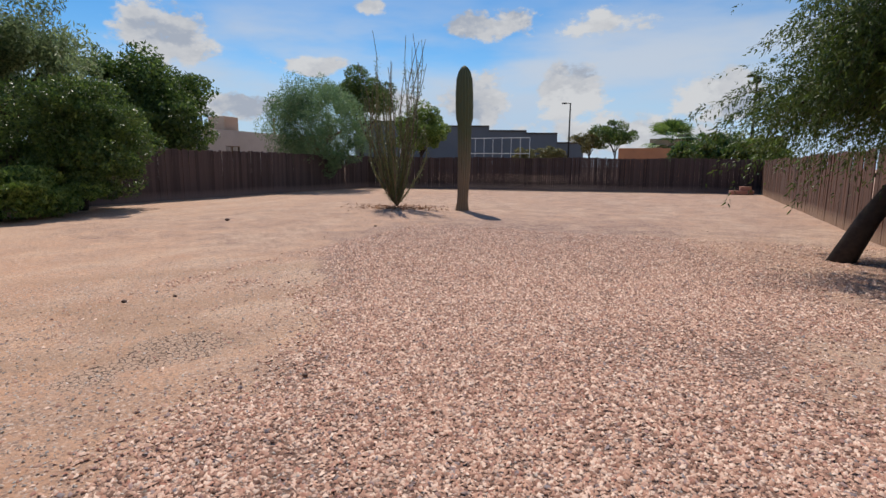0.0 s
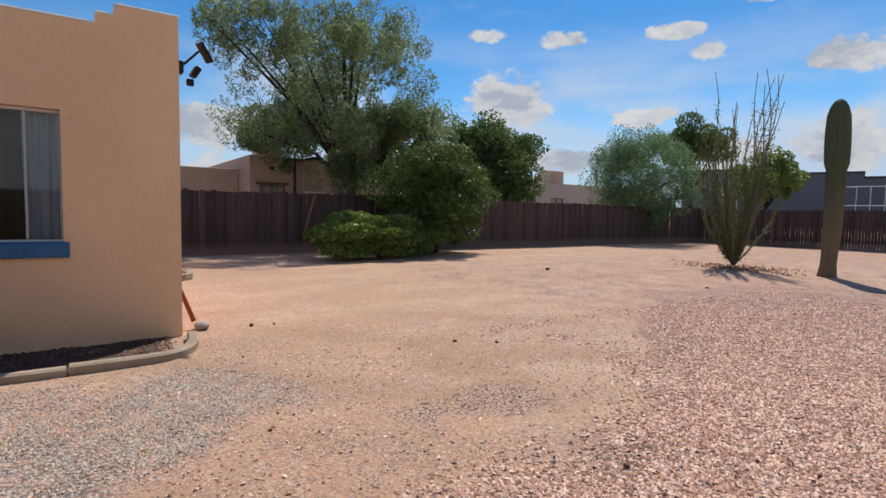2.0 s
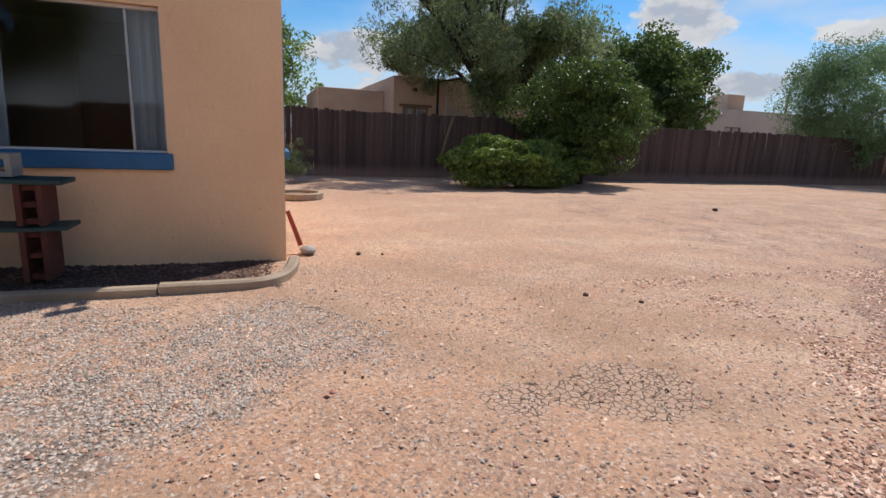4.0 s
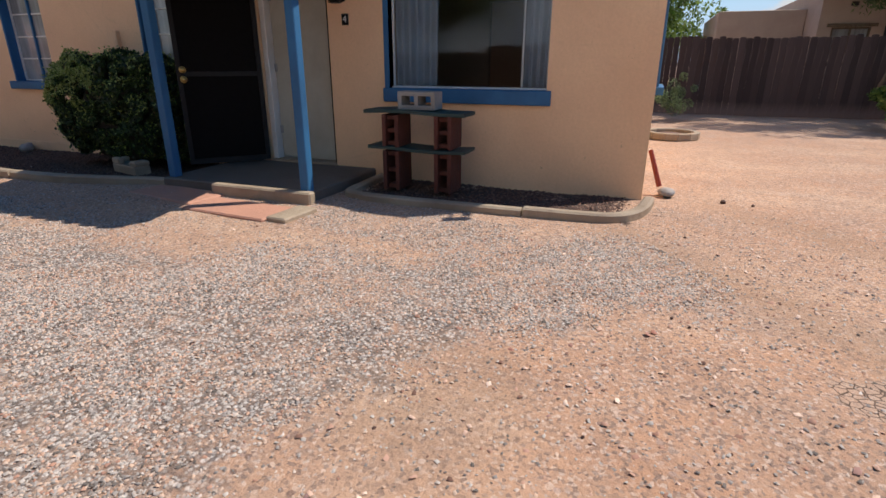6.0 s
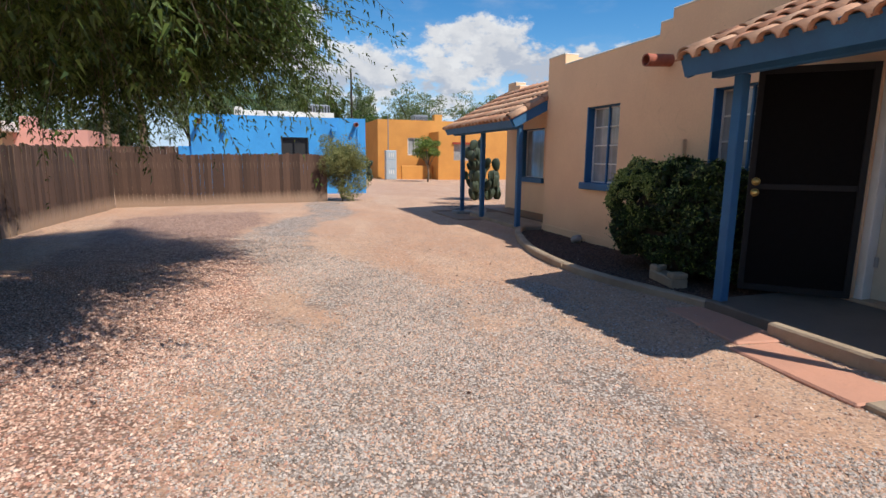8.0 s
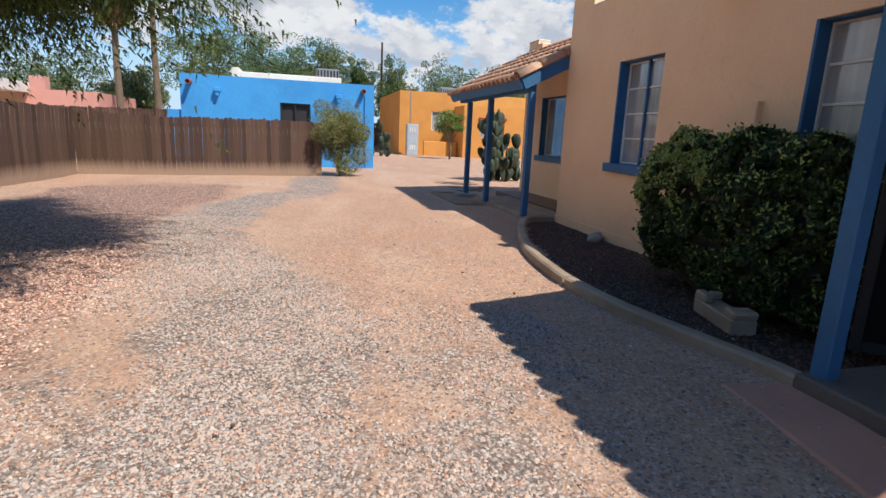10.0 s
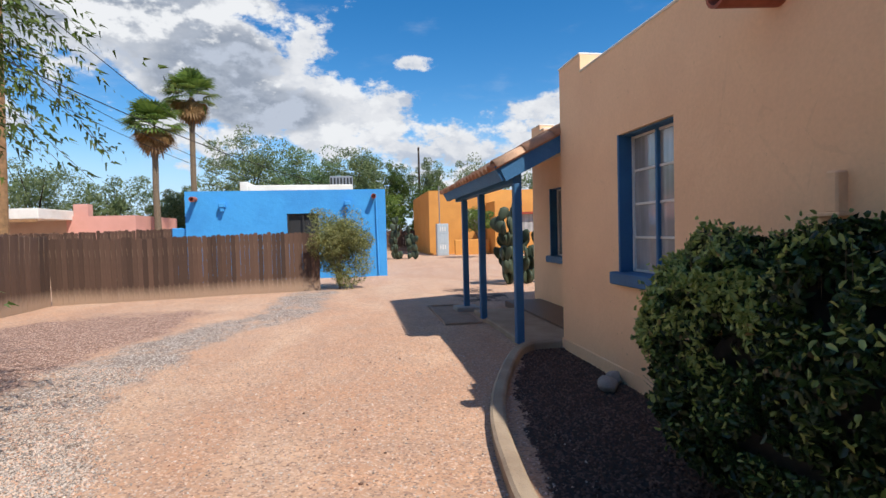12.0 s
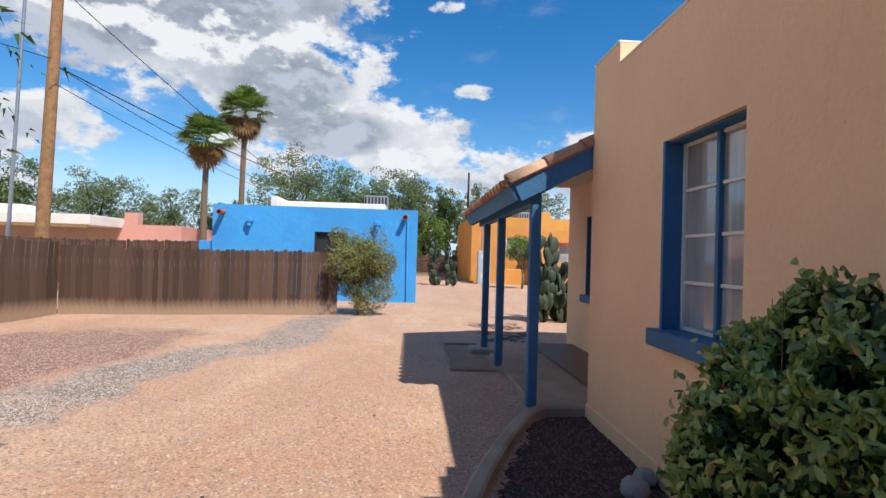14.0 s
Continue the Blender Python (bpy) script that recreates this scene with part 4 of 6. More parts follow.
def security_door():
    a = math.degrees(math.atan2(-0.60, 0.64))
    ob = thing("security_door", "black iron security door with mesh and arched bars, standing open", "door", (X0 + 0.06, -2.85, 0.13), a)
    w, h = 0.88, 2.03
    for lo, hi in (((0, -0.02, 0), (0.05, 0.02, h)), ((w - 0.05, -0.02, 0), (w, 0.02, h)), ((0.05, -0.02, 0), (w - 0.05, 0.02, 0.06)), ((0.05, -0.02, h - 0.06), (w - 0.05, 0.02, h)), ((0.05, -0.02, 0.95), (w - 0.05, 0.02, 1.0))):
        part("door_frame", box(lo, hi, 0.003), BLACKPAINT, ob)
    part("screen", box((0.05, -0.004, 0.06), (w - 0.05, 0.004, h - 0.06)), SCREENM, ob, "dense black insect screen")
    arc = [(w / 2 + 0.33 * math.cos(t), -0.018, 1.62 + 0.22 * math.sin(t)) for t in np.linspace(0.05, math.pi - 0.05, 14)]
    part("bar", tube(arc, 0.009, 6), BLACKPAINT, ob)
    for k in range(6):
        x = 0.14 + k * 0.12
        z1 = 1.62 + 0.22 * math.sqrt(max(0, 1 - ((x - w / 2) / 0.33) ** 2))
        part("bar", tube([(x, -0.018, 1.0), (x, -0.018, z1)], 0.008, 6), BLACKPAINT, ob)
    for z in (0.92, 1.02):
        bm = bmesh.new()
        for s in (-1, 1):
            bmesh.ops.create_uvsphere(bm, u_segments=12, v_segments=8, radius=0.032, matrix=Matrix.Translation((w - 0.06, s * 0.055, z)) @ Matrix.Diagonal((1, 0.8, 1, 1)))
            bmesh.ops.create_cone(bm, cap_ends=True, segments=14, radius1=0.036, radius2=0.036, depth=0.012, matrix=Matrix.Translation((w - 0.06, s * 0.026, z)) @ pose(0, 0, 0, 90, 0, 0))
        part("door_knob", bm, BRASS, ob, "round brass knob", smooth=False)
    return ob


security_door()


def tile_mesh(r, length):
    """One half-round barrel tile, tapering towards its upper end, lying along +y with its lower end at the origin."""
    v, f, seg = [], [], 7
    for (y, q) in ((0, 1.0), (length, 0.82)):
        for rr in (r, r - 0.014):
            for k in range(seg):
                a = math.pi * k / (seg - 1)
                v.append((math.cos(a) * rr * q, y, math.sin(a) * rr * q * 0.85))
    for k in range(seg - 1):
        f += [(k, k + 1, 2 * seg + k + 1, 2 * seg + k), (seg + k, 3 * seg + k, 3 * seg + k + 1, seg + k + 1), (k, seg + k, seg + k + 1, k + 1), (2 * seg + k, 2 * seg + k + 1, 3 * seg + k + 1, 3 * seg + k)]
    return np_mesh("roof_tile", v, f, TILE)


TILEMESH = tile_mesh(0.088, 0.40)


def porch(label, y0, y1, xe, xw, ze, zw, posts, post_x, seed):
    """A lean-to porch: eave at xe and ze, against the wall at xw and zw, from y0 to y1."""
    rng = random.Random(seed)
    ob = thing("porch", label, "porch", (0, 0, 0))
    run, rise = xe - xw, zw - ze
    slope = math.atan2(rise, run)
    n = Vector((math.sin(slope), 0, math.cos(slope)))
    d = Vector((-math.cos(slope), 0, math.sin(slope)))
    L = math.hypot(run, rise)
    m = Matrix(((d.x, 0, n.x, xe), (0, 1, 0, 0), (d.z, 0, n.z, ze), (0, 0, 0, 1)))
    part("roof_deck", box((0.02, y0 + 0.01, -0.03), (L, y1 - 0.01, 0.0), 0, m), TRIM, ob, "blue painted board underside")
    part("fascia", box((0.0, y0, -0.15), (0.035, y1, 0.035), 0.004, m), TRIM, ob)
    for y in (y0, y1):
        part("bargeboard", box((0.036, y - 0.02, -0.17), (L, y + 0.02, 0.02), 0.004, m), TRIM, ob)
    k = int((y1 - y0) / 0.6)
    for i in range(k + 1):
        y = y0 + 0.08 + (y1 - y0 - 0.16) * i / k
        part("rafter", box((0.04, y - 0.022, -0.13), (L - 0.005, y + 0.022, -0.031), 0.003, m), TRIM, ob)
    zb = ze + (xe - post_x) / run * rise - 0.14
    part("beam", box((post_x - 0.05, y0 + 0.06, zb - 0.14), (post_x + 0.05, y1 - 0.06, zb), 0.006), TRIM, ob)
    for x, y in posts:
        part("post", box((x - 0.046, y - 0.046, 0.06), (x + 0.046, y + 0.046, zb - 0.14), 0.008), TRIM, ob, "square blue painted post")
    cols = int(round((y1 - y0) / 0.2))
    rows = int(math.ceil(L / 0.33))
    for i in range(cols):
        for j in range(rows):
            y = y0 + (i + 0.5) * (y1 - y0) / cols
            t = new("roof_tile", TILEMESH)
            t.matrix_world = m @ pose(-0.05 + j * 0.33, y + rng.uniform(-.006, .006), 0.0 + j * 0.012 + rng.uniform(0, .008), 0, 0, 0) @ pose(0, 0, 0, 0, 0, -90 + rng.uniform(-2, 2))
            t.parent = ob
    # pans between the rows of caps
    bm = bmesh.new()
    for i in range(cols + 1):
        y = y0 + i * (y1 - y0) / cols
        add_box(bm, (-0.03, y - 0.035, 0.001), (L, y + 0.035, 0.018), 0, m)
    part("tile_pan", bm, TILE, ob, "clay pans between the barrel tiles")
    return ob


def edge_tiles(ob, y, xe, xw, ze, zw, r=0.115):
    big = tile_mesh(r, 0.48)
    run, rise = xe - xw, zw - ze
    slope = math.atan2(rise, run)
    L = math.hypot(run, rise)
    for j in range(int(L / 0.38)):
        t = new("edge_tile", big)
        p = Vector((xe - math.cos(slope) * (0.0 + j * 0.38), y, ze + math.sin(slope) * j * 0.38 + 0.02))
        t.matrix_world = Matrix.Translation(p) @ pose(0, 0, 0, 0, math.degrees(slope), 0) @ pose(0, 0, 0, 0, 0, 90)
        t.parent = ob


p1 = porch("small front porch with blue posts and clay barrel tiles", -3.55, -1.20, -4.74, X0 - 0.0, 2.19, 2.80, ((-5.11, -3.23), (-5.03, -1.55)), -5.08, 2)
p2 = porch("long side porch with blue posts and a clay tile roof", -12.3, -8.57, -5.5, -7.15, 2.03, 2.86, ((-5.76, -8.66), (-5.76, -10.43), (-5.76, -11.68)), -5.76, 5)
edge_tiles(p2, -8.62, -5.5, -7.15, 2.03, 2.86)
edge_tiles(p1, -3.5, -4.74, X0, 2.19, 2.80, 0.1)

# ---- curbs, slabs and paving ----


def curb(name, label, path, w=0.11, h=0.085, mat=CONCRETE):
    bm = bmesh.new()
    pts = [Vector((*p, 0)) for p in path]
    for k in range(3):
        pts2 = [pts[0]]
        for a, b in zip(pts, pts[1:]):
            pts2 += [a.lerp(b, 0.25), a.lerp(b, 0.75)]
        pts = pts2 + [pts[-1]]
    prof = [(-w / 2, -0.08), (-w / 2, h - 0.015), (-w / 2 + 0.02, h), (w / 2 - 0.02, h), (w / 2, h - 0.015), (w / 2, -0.08)]
    rings = []
    for i, p in enumerate(pts):
        d = (pts[min(i + 1, len(pts) - 1)] - pts[max(i - 1, 0)]).normalized()
        s = Vector((d.y, -d.x, 0))
        o = noise.noise(p * 1.3) * 0.012
        rings.append([bm.verts.new(p + s * (u + o) + Vector((0, 0, v + o * 0.8))) for u, v in prof])
    for a, b in zip(rings, rings[1:]):
        for k in range(6):
            bm.faces.new((a[k], a[(k + 1) % 6], b[(k + 1) % 6], b[k]))
    bm.faces.new(rings[0]), bm.faces.new(rings[-1])
    return solid(name, bm, mat, label, "curb", "garden curbs", kind="structure")


curb("kerb", "curved concrete garden curb round the planting bed", [(-6.15, -8.68), (-5.82, -8.62), (-5.53, -8.2), (-5.12, -7.15), (-4.86, -6.3), (-4.75, -5.4), (-4.745, -5.25)])
curb("kerb", "curved concrete garden curb round the planting bed", [(-4.745, -5.22), (-4.76, -4.6), (-4.9, -3.95), (-5.04, -3.45), (-5.05, -3.3)])
curb("kerb", "low concrete curb under the picture window", [(-6.2, -1.36), (-5.55, -1.36), (-5.31, -1.3), (-5.28, -0.7), (-5.29, 0.42)], 0.10, 0.06)
curb("kerb", "low concrete curb rounding the house corner", [(-5.29, 0.44), (-5.30, 0.9), (-5.36, 1.22), (-5.62, 1.38), (-6.05, 1.43)], 0.10, 0.075)
PORCHSLAB = painted("dark_porch_concrete", (0.15, 0.125, 0.105), (0.10, 0.082, 0.068), scale=2.5, bump=0.8)
SOIL = painted("dark_bed_soil", (0.36, 0.23, 0.155), (0.24, 0.15, 0.10), scale=6, bump=1.0)
solid("planter_soil", box((-5.72, -12.2, -0.02), (-5.22, -10.36, 0.014), 0.004), SOIL, "bare soil in a small planter bed", "soil", kind="structure")
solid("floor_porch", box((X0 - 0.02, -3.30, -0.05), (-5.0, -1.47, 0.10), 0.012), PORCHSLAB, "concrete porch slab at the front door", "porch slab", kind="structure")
solid("floor_porch", box((-7.14, -11.2, -0.05), (-5.78, -8.56, 0.08), 0.012), CONCRETE, "concrete slab under the side porch", "porch slab", kind="structure")
solid("kerb", box((-4.998, -2.58, -0.05), (-4.90, -1.44, 0.112), 0.015), CONCRETE, "raised concrete edge of the porch", "curb", kind="structure")
for lo, hi in (((-5.72, -10.36, -0.02), (-5.16, -10.30, 0.07)), ((-5.22, -12.2, -0.02), (-5.16, -10.36, 0.07)), ((-5.72, -12.26, -0.02), (-5.16, -12.2, 0.07))):
    solid("timber_edging", box(lo, (hi[0], hi[1], 0.04), 0.01), SOIL, "low dirt-stained edging of a small planter bed", "edging", "planter edging")
solid("post_block", box((-5.95, -11.85, 0.0), (-5.55, -11.45, 0.08), 0.015), CMU, "concrete pad under a porch post", "block")


SALMON = painted("salmon_concrete", (0.56, 0.28, 0.19), (0.46, 0.24, 0.17), scale=3, bump=0.6)
for x, y, turn, text in ((-4.56, -1.96, -4, "salmon coloured concrete slab laid before the porch"), (-4.79, -2.91, -9, "dusty salmon concrete slab against the porch edge")):
    ob = solid("stepping_slab", box((-0.21, -0.465, 0), (0.21, 0.465, 0.045), 0.012), SALMON, text, "paving slab", "slabs before the porch")
    ob.matrix_world = pose(x, y, -0.024, 0, 0, turn)
ob = solid("paver", box((-0.21, -0.1, 0.0), (0.21, 0.1, 0.055), 0.012), CONCRETE, "single pale concrete paver lying beside the salmon slab", "paver")
ob.matrix_world = pose(-4.55, -1.38, -0.015, 0, 0, -5)

# ---- things at the front of the house ----


def add_cinder(name, label, mat, m, size=(0.40, 0.2, 0.2), parent=None, kindpart=False, wall=0.032):
    """A hollow block: two cells through its short side y."""
    L, D, H = size
    bm = bmesh.new()
    add_box(bm, (-L / 2, -D / 2, 0), (L / 2, D / 2, wall), 0.003)
    add_box(bm, (-L / 2, -D / 2, H - wall), (L / 2, D / 2, H), 0.003)
    for x in (-L / 2, -wall / 2, L / 2 - wall):
        add_box(bm, (x, -D / 2 + 0.001, wall - 0.001), (x + wall, D / 2 - 0.001, H - wall + 0.001), 0.002)
    me_ob = part(name, bm, mat, parent, "" if parent else label)
    me_ob.matrix_world = m
    if not parent:
        tagged(me_ob, label, "cinder block")
    return me_ob


def block_shelf():
    ob = thing("plant_shelf", "low plant shelf of red painted blocks and dark green boards", "shelf", (0, 0, 0))
    for k, (lo, hi) in enumerate((((-5.96, -1.25, 0.765), (-5.62, -0.22, 0.80)), ((-5.94, -1.22, 0.42), (-5.62, -0.21, 0.452)))):
        bm = box(lo, hi, 0.004)
        bmesh.ops.subdivide_edges(bm, edges=bm.edges[:], cuts=3, use_grid_fill=True)
        for v in bm.verts:
            v.co.z += 0.012 * math.sin(v.co.y * 5 + k)
        part("shelf_board", bm, SHELFM, ob, "warped dark green board")
    for y in (-0.97, -0.43):
        for z in (0.035, 0.455):
            h = 0.38 if z < 0.1 else 0.305
            bm = bmesh.new()
            w = 0.175
            for a in (-w / 2, w / 2 - 0.04):
                add_box(bm, (-5.92, y + a, z), (-5.62, y + a + 0.04, z + h), 0.004)
            for b in (z + 0.01, z + h / 2 - 0.02, z + h - 0.05):
                add_box(bm, (-5.9, y - w / 2 + 0.041, b), (-5.66, y + w / 2 - 0.041, b + 0.04), 0.003)
            part("leg_block", bm, REDBLOCK, ob, "red painted hollow block")
    return ob


block_shelf()
add_cinder("cinder_block", "grey two-cell cinder block lying on the shelf", CMU, pose(-5.78, -0.72, 0.806, 0, 0, 90), size=(0.38, 0.2, 0.165), wall=0.04)
bm = box((-0.26, -0.09, 0), (0.26, 0.09, 0.11), 0.01)
add_box(bm, (-0.26, -0.09, 0.105), (-0.1, -0.02, 0.17), 0.012)
add_box(bm, (-0.255, 0.0, 0.105), (-0.19, 0.09, 0.165), 0.012)
add_box(bm, (0.12, -0.085, 0.105), (0.26, 0.09, 0.16), 0.014)
for v in bm.verts:
    v.co += Vector(noise.noise_vector(v.co * 9)) * 0.008
ob = solid("broken_cinder_block", bm, CONCRETE, "broken pale tan cinder block lying in the planting bed", "cinder block")
ob.matrix_world = pose(-5.42, -4.24, 0.0, 0, 0, 76)


def lantern():
    ob = thing("wall_lantern", "black metal wall lantern beside the front door", "lamp", (X0, -1.80, 1.80))
    part("backplate", box((0.0, -0.05, 0.02), (0.015, 0.05, 0.30), 0.004), BLACK, ob)
    part("bracket", tube([(0.01, 0, 0.26), (0.05, 0, 0.31), (0.10, 0, 0.30), (0.11, 0, 0.25)], 0.009, 6), BLACK, ob)
    bm = bmesh.new()
    bmesh.ops.create_cone(bm, cap_ends=True, segments=6, radius1=0.06, radius2=0.085, depth=0.17, matrix=Matrix.Translation((0.11, 0, 0.085)))
    part("lantern_body", bm, BLACK, ob, "six-sided dark glass body")
    bm = bmesh.new()
    bmesh.ops.create_cone(bm, cap_ends=True, segments=6, radius1=0.1, radius2=0.02, depth=0.08, matrix=Matrix.Translation((0.11, 0, 0.215)))
    part("lantern_roof", bm, BLACK, ob)
    for k in range(6):
        a = k * math.pi / 3
        part("lantern_rib", tube([(0.11 + 0.06 * math.cos(a), 0.06 * math.sin(a), 0), (0.11 + 0.086 * math.cos(a), 0.086 * math.sin(a), 0.172)], 0.006, 5), BLACK, ob)


lantern()


def number_plate():
    ob = thing("house_number", "small black plate with a white figure four", "house number", (X0 + 0.002, -1.755, 1.65))
    part("plate", box((0, -0.038, -0.055), (0.012, 0.038, 0.055), 0.002), BLACK, ob)
    cu = bpy.data.curves.new("figure", "FONT")
    cu.body, cu.size, cu.extrude, cu.align_x, cu.align_y = "4", 0.095, 0.002, "CENTER", "CENTER"
    t = new("figure", cu)
    t.data.materials.append(WHITEP)
    t.parent = ob
    t.matrix_basis = pose(0.016, 0, 0, 90, 0, 90)
    tagged(t, "white painted figure")


number_plate()


def clay_pipe(x, y, z, d, label, L=0.38, r=0.075, mat=TERRA):
    """A roof drain pipe that stands out of a wall, along d."""
    d = Vector(d).normalized()
    bm = bmesh.new()
    u = d.cross(Vector((0, 0, 1))).normalized()
    w = u.cross(d)
    rings = []
    for t, rr in ((-0.03, r), (L, r * 1.04), (L, r * 0.8), (L - 0.15, r * 0.75)):
        rings.append([bm.verts.new(Vector((x, y, z)) + d * t + (u * math.cos(a) + w * math.sin(a)) * rr) for a in [6.2832 * k / 18 for k in range(18)]])
    for a, b in zip(rings, rings[1:]):
        for k in range(18):
            bm.faces.new((a[k], a[(k + 1) % 18], b[(k + 1) % 18], b[k]))
    bm.faces.new(rings[0]), bm.faces.new(rings[-1])
    solid("drain_pipe", bm, mat, label, "drain pipe")


clay_pipe(X0, -5.42, 2.59, (1, 0, -0.05), "red clay roof drain pipe jutting from the peach wall")
bm = box((X0 - 0.01, -5.09, 1.40), (X0 + 0.06, -5.02, 1.60), 0.01)
add_box(bm, (X0, -5.18, 1.385), (X0 + 0.08, -4.99, 1.405), 0.003)
solid("wall_vent", bm, TAN, "small beige metal box and bracket on the peach wall", "wall box")


def floodlight():
    ob = thing("flood_light", "black twin-headed flood light at the top of the house corner", "lamp", (X0 - 0.1, 1.37, 2.72))
    part("junction_box", box((-0.06, 0, -0.06), (0.06, 0.05, 0.06), 0.008), BLACK, ob)
    part("arm", tube([(0, 0.04, 0.02), (0.05, 0.12, 0.1), (0.12, 0.18, 0.16)], 0.012, 6), BLACK, ob)
    part("lamp_head", box((-0.06, -0.015, -0.09), (0.06, 0.015, 0.12), 0.01, pose(0.13, 0.24, 0.14, 35, 0, 20)), BLACK, ob)
    part("lamp_head", box((-0.05, -0.03, -0.06), (0.05, 0.03, 0.06), 0.01, pose(0.03, 0.16, -0.03, -30, 0, 10)), BLACK, ob)
    part("sensor", box((-0.025, -0.02, -0.07), (0.025, 0.05, 0.0), 0.01, pose(0, 0.1, -0.1)), BLACK, ob)


floodlight()
window_ob = thing("window_5", "blue-trimmed window in the sunlit end wall", "window", (-7.35, 1.37, 1.0), kind="structure")
part("window_frame", box((-0.4, -0.2, 0), (-0.34, 0.03, 1.16), 0.005), TRIM, window_ob)
part("window_frame", box((0.34, -0.2, 0), (0.4, 0.03, 1.16), 0.005), TRIM, window_ob)
part("window_frame", box((-0.34, -0.2, 1.10), (0.34, 0.03, 1.16), 0.005), TRIM, window_ob)
part("window_sill", box((-0.44, -0.2, -0.08), (0.44, 0.08, 0), 0.006), TRIM, window_ob)
part("pane", box((-0.34, -0.12, 0.0), (0.34, -0.11, 1.1)), DUSTY_REFLECTION, window_ob)


def shovel():
    ob = thing("garden_shovel", "old short shovel with a red wooden handle leaning in the corner", "shovel", (0, 0, 0))
    part("handle", tube([(-6.58, 1.40, 0.42), (-6.50, 1.52, 0.08)], [0.022, 0.026], 8), REDM, ob, "red painted handle")
    bm = bmesh.new()
    bmesh.ops.create_icosphere(bm, subdivisions=2, radius=0.11, matrix=Matrix.Translation((-6.46, 1.59, 0.04)) @ Matrix.Diagonal((1.0, 0.75, 0.4, 1)))
    part("blade", bm, ROCKM, ob, "pale dried mud on the blade", smooth=True)


shovel()


def planter_ring():
    ob = thing("planter_ring", "low round planter of tan blocks with small plants", "planter", (-11.0, 1.74, 0))
    me = bpy.data.meshes.new("ring_block")
    bm = box((-0.10, -0.05, 0), (0.10, 0.05, 0.12), 0.012)
    bm.to_mesh(me)
    bm.free()
    me.materials.append(CONCRETE)
    for k in range(14):
        b = new("ring_block", me)
        b.parent = ob
        b.matrix_basis = pose(0.40 * math.cos(k * 0.4488), 0.40 * math.sin(k * 0.4488), 0, 0, 0, math.degrees(k * 0.4488) + 90)
    rng = np.random.default_rng(3)
    part("soil", blob(0.37, (1, 1, 0.28), 0.1, 2), DARKSTONE, ob)
    ob2 = thing("small_bush", "sparse small green bush beside the round planter", "bush", (-14.0, 1.85, -0.1))
    pts, _ = crown_points(rng, 2500, (0, 0, 0.55), (0.45, 0.45, 0.6), 22, 0.28)
    part("foliage", leaf_mesh("foliage", pts, 0.05, 0.02, LEAF_TREE, rng), None, ob2, kind="stuff")


planter_ring()


